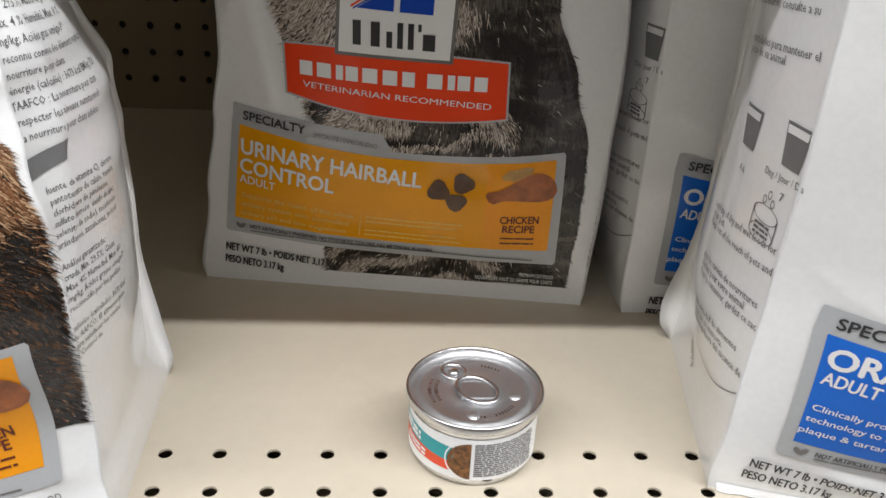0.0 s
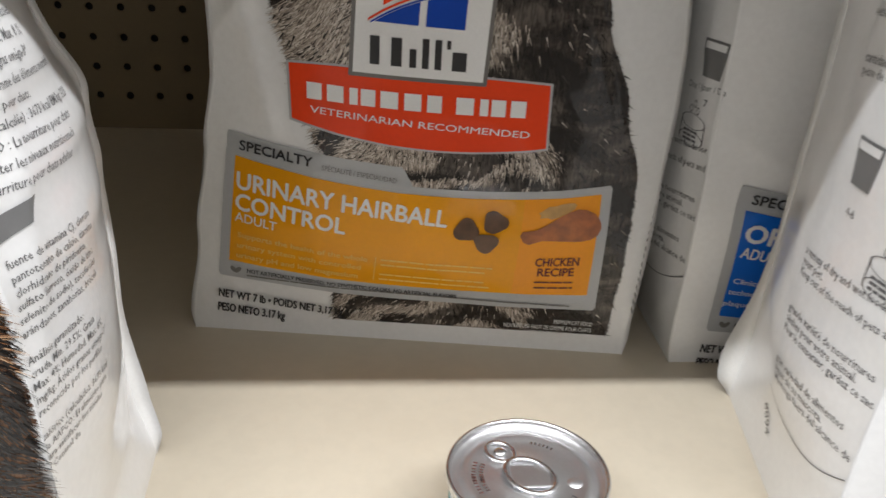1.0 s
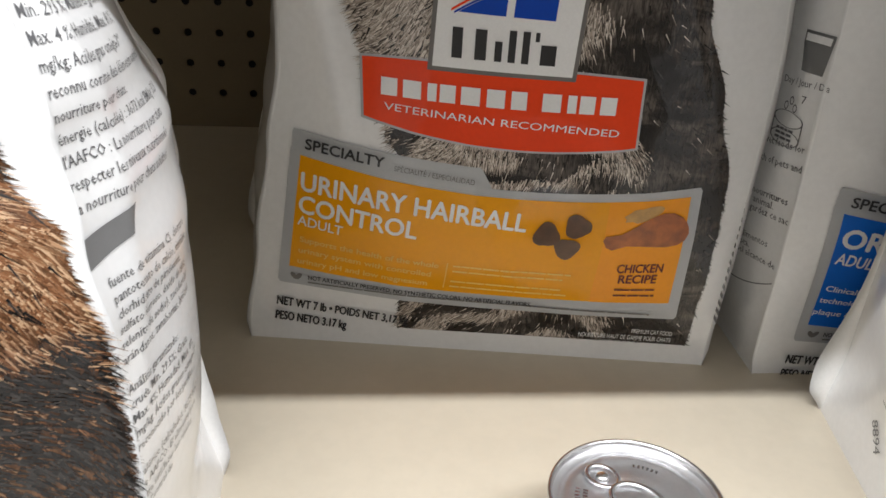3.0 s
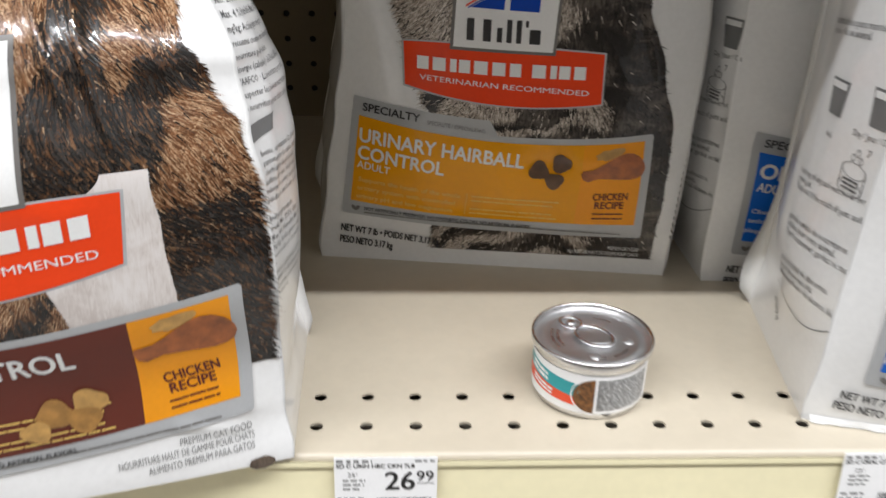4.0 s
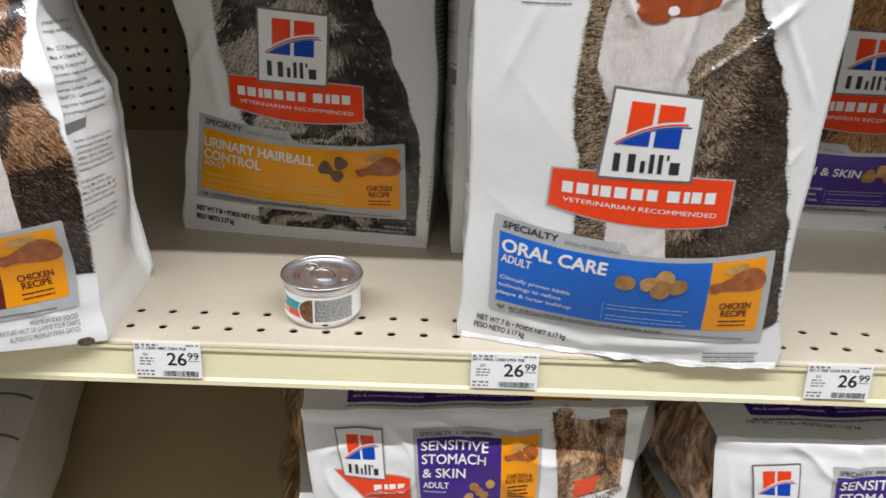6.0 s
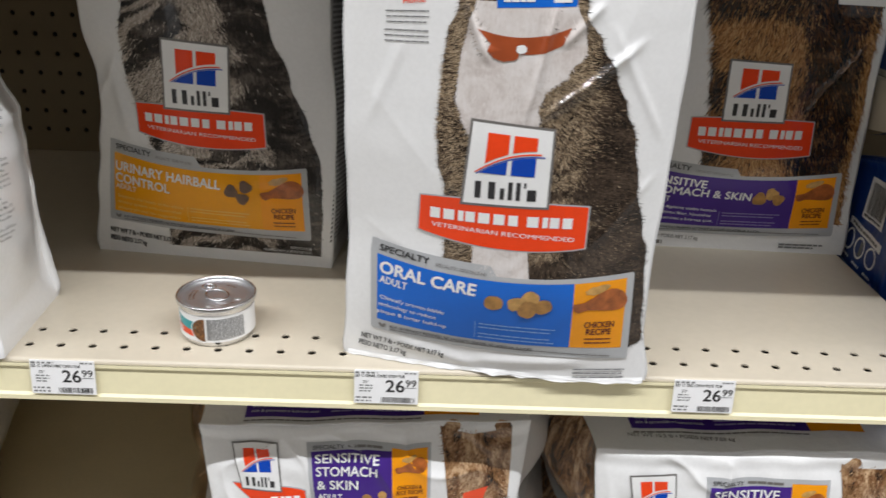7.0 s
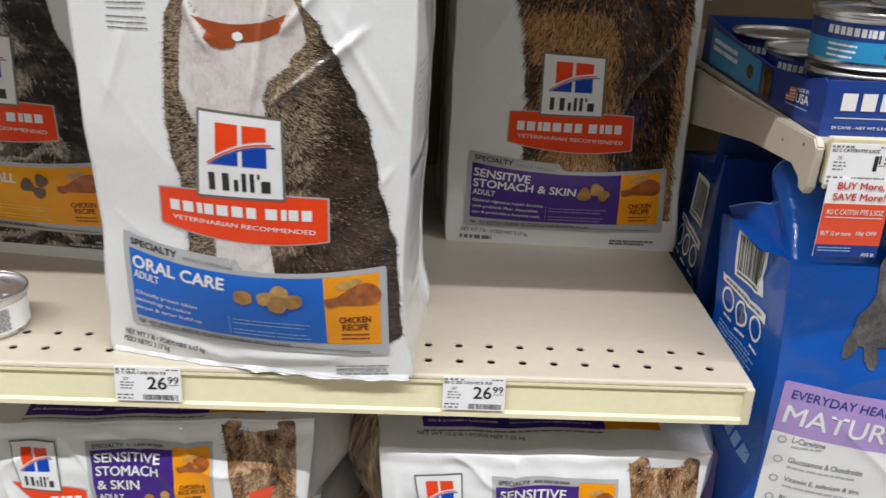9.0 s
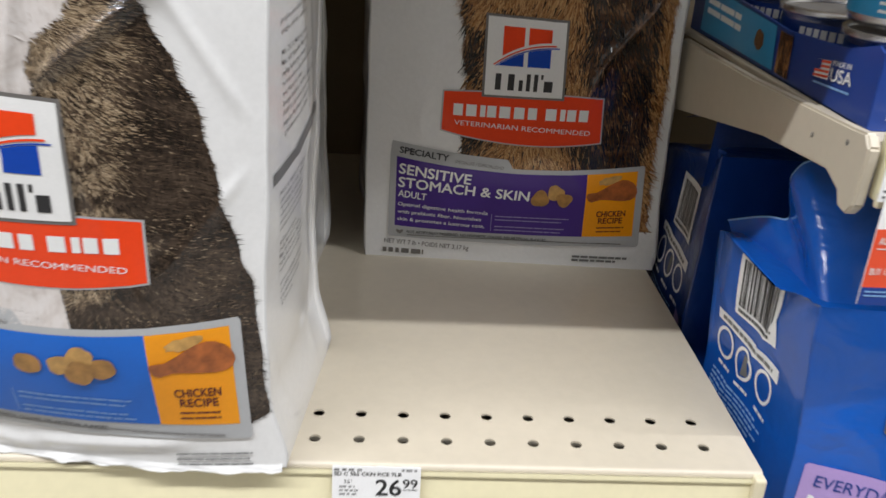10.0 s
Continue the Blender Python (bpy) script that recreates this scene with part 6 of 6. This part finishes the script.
def barcode_side(p, d, z, seed):
    """A side panel with a barcode, a ruled heading, rings and small print."""
    p.quad([(d + 0.052, z + 0.014), (d + 0.004, z + 0.016), (d + 0.004, z - 0.03), (d + 0.052, z - 0.03)], 0.0006, "barcode_card", M["paper"], 6, 4)
    rnd = random.Random(seed)
    s, pts, faces = d + 0.009, [], []
    while s < d + 0.047:
        bw = rnd.choice((0.0006, 0.001, 0.0018))
        k = len(pts)
        pts += [(s, z + 0.010), (s + bw, z + 0.010), (s + bw, z - 0.023), (s, z - 0.023)]
        faces.append((k, k + 1, k + 2, k + 3))
        s += bw + rnd.choice((0.0006, 0.001, 0.0014))
    p.place(pts, faces, 0.001, "barcode", M["ink"], kind="stuff")
    p.bars((d + 0.048, z - 0.0275), (d + 0.01, z - 0.0275), 0.0025, 1, 0.004, 0.001, M["ink"], seed, (0.0015, 0.0025), 0.3, 0.0)
    p.quad([(d + 0.07, z - 0.0355), (d - 0.004, z - 0.0415), (d - 0.004, z - 0.051), (d + 0.07, z - 0.043)], 0.0006, "heading_band", M["paper"], 8, 2)
    p.bars((d + 0.064, z - 0.041), (d + 0.004, z - 0.047), 0.0028, 1, 0.004, 0.001, M["fine_print"], seed + 1, (0.004, 0.009), 0.3, 0.0)
    for k in range(3):
        c = d + 0.0595 - 0.0245 * k
        p.ring(c, z - 0.058 - 0.002 * k, 0.0082, 0.0104, 0.0006, "day_ring", M["paper"], 30, 1.15)
        if k == 1:
            p.quad([(c, z - 0.052), (c - 0.006, z - 0.053), (c - 0.006, z - 0.067), (c, z - 0.068)], 0.0006, "day_ring", M["fine_print"], 3, 3)
        p.bars((c + 0.006, z - 0.0755 - 0.003 * k), (c - 0.008, z - 0.077 - 0.003 * k), 0.0026, 1, 0.004, 0.0006, M["paper"], seed + 3 + k, (0.005, 0.006), 0.3, 0.0)
    p.bars((d + 0.07, z - 0.083), (d + 0.0, z - 0.090), 0.0017, 7, 0.0036, 0.0006, M["sky_print"], seed + 7, (0.003, 0.009), 0.5, 0.3)


barcode_side(blue_near.left, 0.036, 1.076, 41)
blue_near.left.bars((0.10, 0.925), (0.02, 0.895), 0.014, 1, 0.02, 0.0006, M["sky_print"], 47, (0.010, 0.013), 0.25, 0.0)
blue_near.left.quad([(0.112, 0.90), (0.06, 0.875), (0.06, 0.80), (0.112, 0.80)], 0.0006, "lilac_field", M["lilac"], 4, 4)


def torn_top(bag, name, x0, x1, y0, y1, z, seed, material):
    """The folded, wavy upper end of a bag that has been rolled down."""
    v, f, n = [], [], 40
    for i in range(n + 1):
        t = i / n
        x = x0 + (x1 - x0) * t
        wave = 0.014 * math.sin(t * 9 + seed) + 0.012 * noise.noise(Vector((t * 5, seed, 0)))
        up = 0.02 * noise.noise(Vector((t * 4, seed, 4))) + 0.018 * math.sin(t * 7.5 + seed * 1.3)
        v += [(x - bag.bx, y0 + 0.012 - bag.by, z - 0.05 - bag.z), (x - bag.bx, y0 + 0.02 + wave - bag.by, z + up - bag.z), (x - bag.bx, y0 + 0.0215 + wave - bag.by, z + up - bag.z),
              (x - bag.bx, y1 + wave * 0.5 - bag.by, z - 0.02 - bag.z)]
    for i in range(n):
        k = 4 * i
        for j in range(3):
            f.append((k + j, k + 4 + j, k + 5 + j, k + 1 + j))
    part(name, mesh_of(name, v, f, True), material, bag.ob)




def smooth_path(points, n):
    """n + 1 places on a smooth curve through the points."""
    out, last = [], len(points) - 1
    for k in range(n + 1):
        t = k / n * last
        i = min(last - 1, int(t))
        t -= i
        a, b, c, d = (Vector(points[min(last, max(0, i + j))]) for j in (-1, 0, 1, 2))
        out.append(0.5 * (2 * b + (c - a) * t + (2 * a - 5 * b + 4 * c - d) * t * t + (3 * b - a - 3 * c + d) * t ** 3))
    return out


def open_top(bag, rim, foot, material):
    """The wavy open end of a bag: film that rises from its shoulder to a rim, with a pale cut edge."""
    n, m = 72, 10
    high, low = smooth_path(rim, n), smooth_path(foot, n)
    v, f = [], []
    for a, b in zip(high, low):
        for j in range(m + 1):
            t = j / m
            q = b.lerp(a, t)
            q.y -= 0.008 * math.sin(math.pi * t) + 0.003 * noise.noise(q * 40) * t
            v.append((q.x - bag.bx, q.y - bag.by, q.z - bag.z))
    for i in range(n):
        for j in range(m):
            k = i * (m + 1) + j
            f.append((k, k + m + 1, k + m + 2, k + 1))
    part("open_top", mesh_of("open_top", v, f, True), material, bag.ob)
    v, f = [], []
    for i in range(n + 1):
        a = high[i]
        y = a.y - 0.003 * noise.noise(a * 40)
        v += [(a.x - bag.bx - 0.0004, y - bag.by - 0.0006, a.z - bag.z - 0.0005), (a.x - bag.bx - 0.0004, y - bag.by - 0.0004, a.z - bag.z + 0.0007), (a.x - bag.bx, y - bag.by + 0.0008, a.z - bag.z + 0.0002)]
    for i in range(n):
        k = 3 * i
        f += [(k, k + 3, k + 4, k + 1), (k + 1, k + 4, k + 5, k + 2)]
    part("cut_edge", mesh_of("cut_edge", v, f, True), M["sky_print"], bag.ob, "pale cut edge of the film")


open_top(blue_near, [(0.776, 0.155, 1.096), (0.787, 0.125, 1.112), (0.796, 0.112, 1.116), (0.790, 0.106, 1.135), (0.789, 0.104, 1.148), (0.799, 0.102, 1.158), (0.84, 0.10, 1.160), (1.04, 0.10, 1.160)],
         [(0.780, 0.150, 1.075), (0.786, 0.10, 1.088), (0.787, 0.06, 1.092), (0.788, 0.045, 1.093), (0.79, 0.036, 1.094), (0.80, 0.034, 1.094), (0.84, 0.032, 1.094), (1.04, 0.034, 1.094)], M["blue_film"])
# Rear blue bag and its folded top wear film darkened for shade.
blue_far = Bag("pet_food_bag", "blue cat food bag behind another, film coloured darker for shade", "blue bags", 0.66,
               [(0, 0.772), (0.3, 0.772), (0.5, 0.778)], [(0, 1.04), (0.5, 1.03)], [(0, 0.185), (0.5, 0.19)], [(0, 0.185), (0.5, 0.19)], 0.012, 0.13, 0.47, -0.004, 0.01, 35, M["shaded_blue_film"], 0.0025, taper=0.93)
barcode_side(blue_far.left, 0.03, 1.078, 51)
blue_far.left.quad([(0.03, 0.995), (0.0, 0.985), (0.0, 0.94), (0.03, 0.94)], 0.0006, "lilac_field", M["lilac"], 4, 4)
torn_top(blue_far, "folded_top", 0.775, 1.03, 0.20, 0.30, 1.15, 5.0, M["shaded_blue_film"])
low_deck = thing("shelf", (1.25, 0.28, 0.626), "cream steel shelf under the blue bags", "shelf", kind="structure")
part("deck", box(-0.47, 0.75, -0.27, 0.27, 0.0, 0.034, 0.002), M["deck"], low_deck)

can_shelf = thing("shelf", (1.25, 0.28, 1.166), "cream steel shelf on a side bracket, carrying trays of cans", "shelf", kind="structure")
part("deck", box(-0.472, 0.75, -0.272, 0.27, 0.026, 0.031, 0.001), M["deck"], can_shelf)
part("front_lip", box(-0.470, 0.75, -0.281, -0.273, 0.003, 0.0375, 0.002), M["lip"], can_shelf, "cream plastic price rail")
part("rail_edge", box(-0.4705, 0.75, -0.2845, -0.2805, 0.031, 0.0385, 0.001), M["rail_edge"], can_shelf)
part("rail_edge", box(-0.4705, 0.75, -0.2845, -0.2805, 0.001, 0.008, 0.001), M["rail_edge"], can_shelf)
bracket = [(0.30 - 0.28, -0.030), (0.30 - 0.28, 0.026), (0.15 - 0.28, 0.0285), (0.014 - 0.28, 0.035), (0.004 - 0.28, 0.036), (-0.002 - 0.28, 0.030), (0.0 - 0.28, 0.0), (0.005 - 0.28, -0.006),
           (0.014 - 0.28, -0.005), (0.018 - 0.28, 0.002), (0.034 - 0.28, 0.008), (0.119 - 0.28, 0.0005)]
part("bracket", extrude_yz(bracket, -0.480, -0.4735, 0.0012), M["deck"], can_shelf, "cream steel side bracket")
for by, bz in ((0.055, 0.02), (0.018, 0.027)):
    part("screw", mesh_of("screw", *[[(-0.4804 - 0.0006 * (k == 0), by - 0.28 + (0.0016 * math.cos(k) if k else 0), bz + (0.0016 * math.sin(k) if k else 0)) for k in range(7)], [(0, k, k % 6 + 1) for k in range(1, 7)]]), M["plate_edge"], can_shelf)

tray = thing("can_tray", (0.93, 0.17, 1.197), "blue cardboard tray full of pet food cans", "tray")
TX0, TX1, TY0, TY1, TH = 0.782 - 0.93, 0.30, 0.027 - 0.17, 0.15, 0.041
part("side_wall", extrude_yz([(TY0, 0), (TY1, 0), (TY1, 0.046), (TY0 + 0.20, 0.036), (TY0 + 0.11, 0.030), (TY0 + 0.035, 0.034), (TY0 + 0.006, TH), (TY0, TH - 0.003)], TX0, TX0 + 0.0012), M["carton"], tray)
part("front_wall", box(TX0, TX1, TY0 - 0.0012, TY0, 0.0, TH, 0.0004), M["carton"], tray)
part("rear_wall", box(TX0, TX1, TY1, TY1 + 0.0012, 0.0, 0.046, 0.0004), M["carton"], tray)
part("tray_floor", box(TX0, TX1, TY0, TY1, 0.0, 0.001), M["carton"], tray)
f = Panel(lambda a, b, off: (a - 0.93, TY0 - 0.0012 - off, b - 1.197), tray)
f.wordmark((0.794, 1.2165), (0.91, 1.2175), 0.0125, blocks_of((1.1, 1.05, 0.95, 1.1, 1.1, 1, 0.5, 0.95, 1)), 0.0005, M["white"])
f.text("24 CANS - NET WT 5.5 OZ (156g)", (0.790, 1.2025), (0.845, 1.2028), 0.0028, 0.0005, M["white"], 0.01)
f.quad([(0.791, 1.2115), (0.91, 1.2118), (0.91, 1.2112), (0.791, 1.2109)], 0.0005, "rule", M["white"], 2, 1)
f = Panel(lambda a, b, off: (TX0 - off, a - 0.17, b - 1.197), tray)
f.quad([(0.295, 1.234), (0.155, 1.2265), (0.15, 1.2000), (0.295, 1.2005)], 0.0005, "aqua_field", M["aqua"], 6, 3)
f.bars((0.285, 1.222), (0.205, 1.2195), 0.004, 2, 0.007, 0.0008, M["paper"], 5, (0.012, 0.03), 0.3, 0.2)
f.blob(0.178, 1.214, 0.0075, 0.0065, 0.0008, "food_picture", M["crumbs"])
f.quad([(0.148, 1.2255), (0.128, 1.2245), (0.126, 1.1995), (0.146, 1.2)], 0.0006, "fur_print", M["fur_ginger"], 4, 5)
f.quad([(0.093, 1.2195), (0.076, 1.2215), (0.076, 1.211), (0.093, 1.2095)], 0.0006, "striped_flag", M["white"], 2, 2)
for k in range(4):
    f.quad([(0.093, 1.2192 - 0.0026 * k), (0.076, 1.2212 - 0.0026 * k), (0.076, 1.2199 - 0.0026 * k), (0.093, 1.2179 - 0.0026 * k)], 0.0009, "flag_stripe", M["sale"], 2, 1)
f.quad([(0.093, 1.2195), (0.086, 1.2203), (0.086, 1.215), (0.093, 1.2142)], 0.0011, "flag_field", M["carton"], 2, 1)
f.text("USA", (0.073, 1.2115), (0.050, 1.2135), 0.0068, 0.0008, M["white"], 0.02)
f.text("MADE IN", (0.073, 1.2197), (0.053, 1.2215), 0.0028, 0.0008, M["white"], 0.01)
f.bars((0.092, 1.2065), (0.05, 1.209), 0.0012, 1, 0.003, 0.0008, M["sky_print"], 6, (0.003, 0.006), 0.3, 0.0)


def tray_can(cx, cy, z):
    r, h = 0.0415, 0.041
    can = food_can("pet_food_can", "blue-labelled flat tin of pet food in a tray", "cans in the tray", cx, cy, z, r, h)
    part("lid", mesh_of("lid", *lathe([(0.0, h - 0.004), (r * 0.6, h - 0.004), (r * 0.64, h - 0.003), (r * 0.84, h - 0.003), (r * 0.88, h - 0.0046), (r * 0.94, h - 0.003)]), True), M["tin_lid"], can)
    g = Panel(lambda s, zz, off: ((r * 0.93 + off) * math.cos(radians(-115) + s / (r * 0.93)), (r * 0.93 + off) * math.sin(radians(-115) + s / (r * 0.93)), zz), can)
    g.quad([(-0.11, 0.033), (0.11, 0.033), (0.11, 0.0205), (-0.11, 0.0205)], 0.0002, "blue_band", M["carton"], 60, 1)
    g.quad([(-0.11, 0.0205), (0.11, 0.0205), (0.11, 0.006), (-0.11, 0.006)], 0.0002, "aqua_band", M["aqua"], 60, 1)
    g.wordmark((-0.028, 0.0245), (0.012, 0.0235), 0.0058, blocks_of((1.1, 1.05, 0.95, 1.1, 1.1, 1, 0.5, 0.95, 1)), 0.0005, M["white"])
    g.bars((-0.026, 0.0165), (-0.004, 0.0160), 0.0016, 3, 0.004, 0.0005, M["paper"], 3, (0.004, 0.009), 0.3, 0.2)
    g.blob(0.022, 0.0135, 0.008, 0.006, 0.0005, "food_picture", M["crumbs"])
    return can


for row in range(3):
    for col in range(3):
        tray_can(0.828 + 0.087 * col, 0.075 + 0.087 * row, 1.1985)
tray_can(0.8265, 0.078, 1.2415)
tray_can(0.9135, 0.078, 1.2415)
tray_can(0.868, 0.083, 1.2845)

price_tag(0.7775, 0.8215, 1.172, 1.2015, -0.0075, "AU C CATFSH PTE 5.5OZ", "1", "15", 31)
sale = thing("sale_sign", (0.805, -0.0085, 1.118), "white, red and blue paper sale sign hanging from rail", "sale sign")
part("card", box(-0.0245, 0.0215, -0.0003, 0.0003, 0.0, 0.0585), M["paper"], sale)
f = Panel(lambda a, b, off: (a, -0.0003 - off, b), sale)
f.quad([(-0.0245, 0.0405), (0.0215, 0.0405), (0.0215, 0.0095), (-0.0245, 0.0095)], 0.0003, "red_field", M["sale"], 2, 2)
f.quad([(-0.0245, 0.0095), (0.0215, 0.0095), (0.0215, 0.0), (-0.0245, 0.0)], 0.0003, "blue_field", M["carton"], 2, 2)
f.text("BUY More,", (-0.0175, 0.0505), (0.0155, 0.0505), 0.0058, 0.0006, M["sale_ink"], 0.02)
f.text("SAVE More!", (-0.0195, 0.0432), (0.0175, 0.0432), 0.0052, 0.0006, M["sale_ink"], 0.02)
f.text("AU C CATFSH PTE 5.5OZ", (-0.022, 0.0325), (0.019, 0.0325), 0.0038, 0.0006, M["white"], 0.01)
f.quad([(-0.022, 0.0306), (0.019, 0.0306), (0.019, 0.0300), (-0.022, 0.0300)], 0.0006, "rule", M["white"], 1, 1)
f.text("BUY 12 or more", (-0.0225, 0.0165), (-0.001, 0.0165), 0.0036, 0.0006, M["white"], 0.01)
f.text("10¢ OFF", (0.003, 0.0165), (0.0175, 0.0165), 0.0036, 0.0006, M["white"], 0.02)
f.text("AUG 30", (0.010, 0.0012), (0.019, 0.0012), 0.0026, 0.0006, M["white"], 0.02)
f.bars((-0.0225, 0.0068), (0.002, 0.0068), 0.0009, 2, 0.0022, 0.0006, M["sky_print"], 3, (0.002, 0.005), 0.3, 0.1)
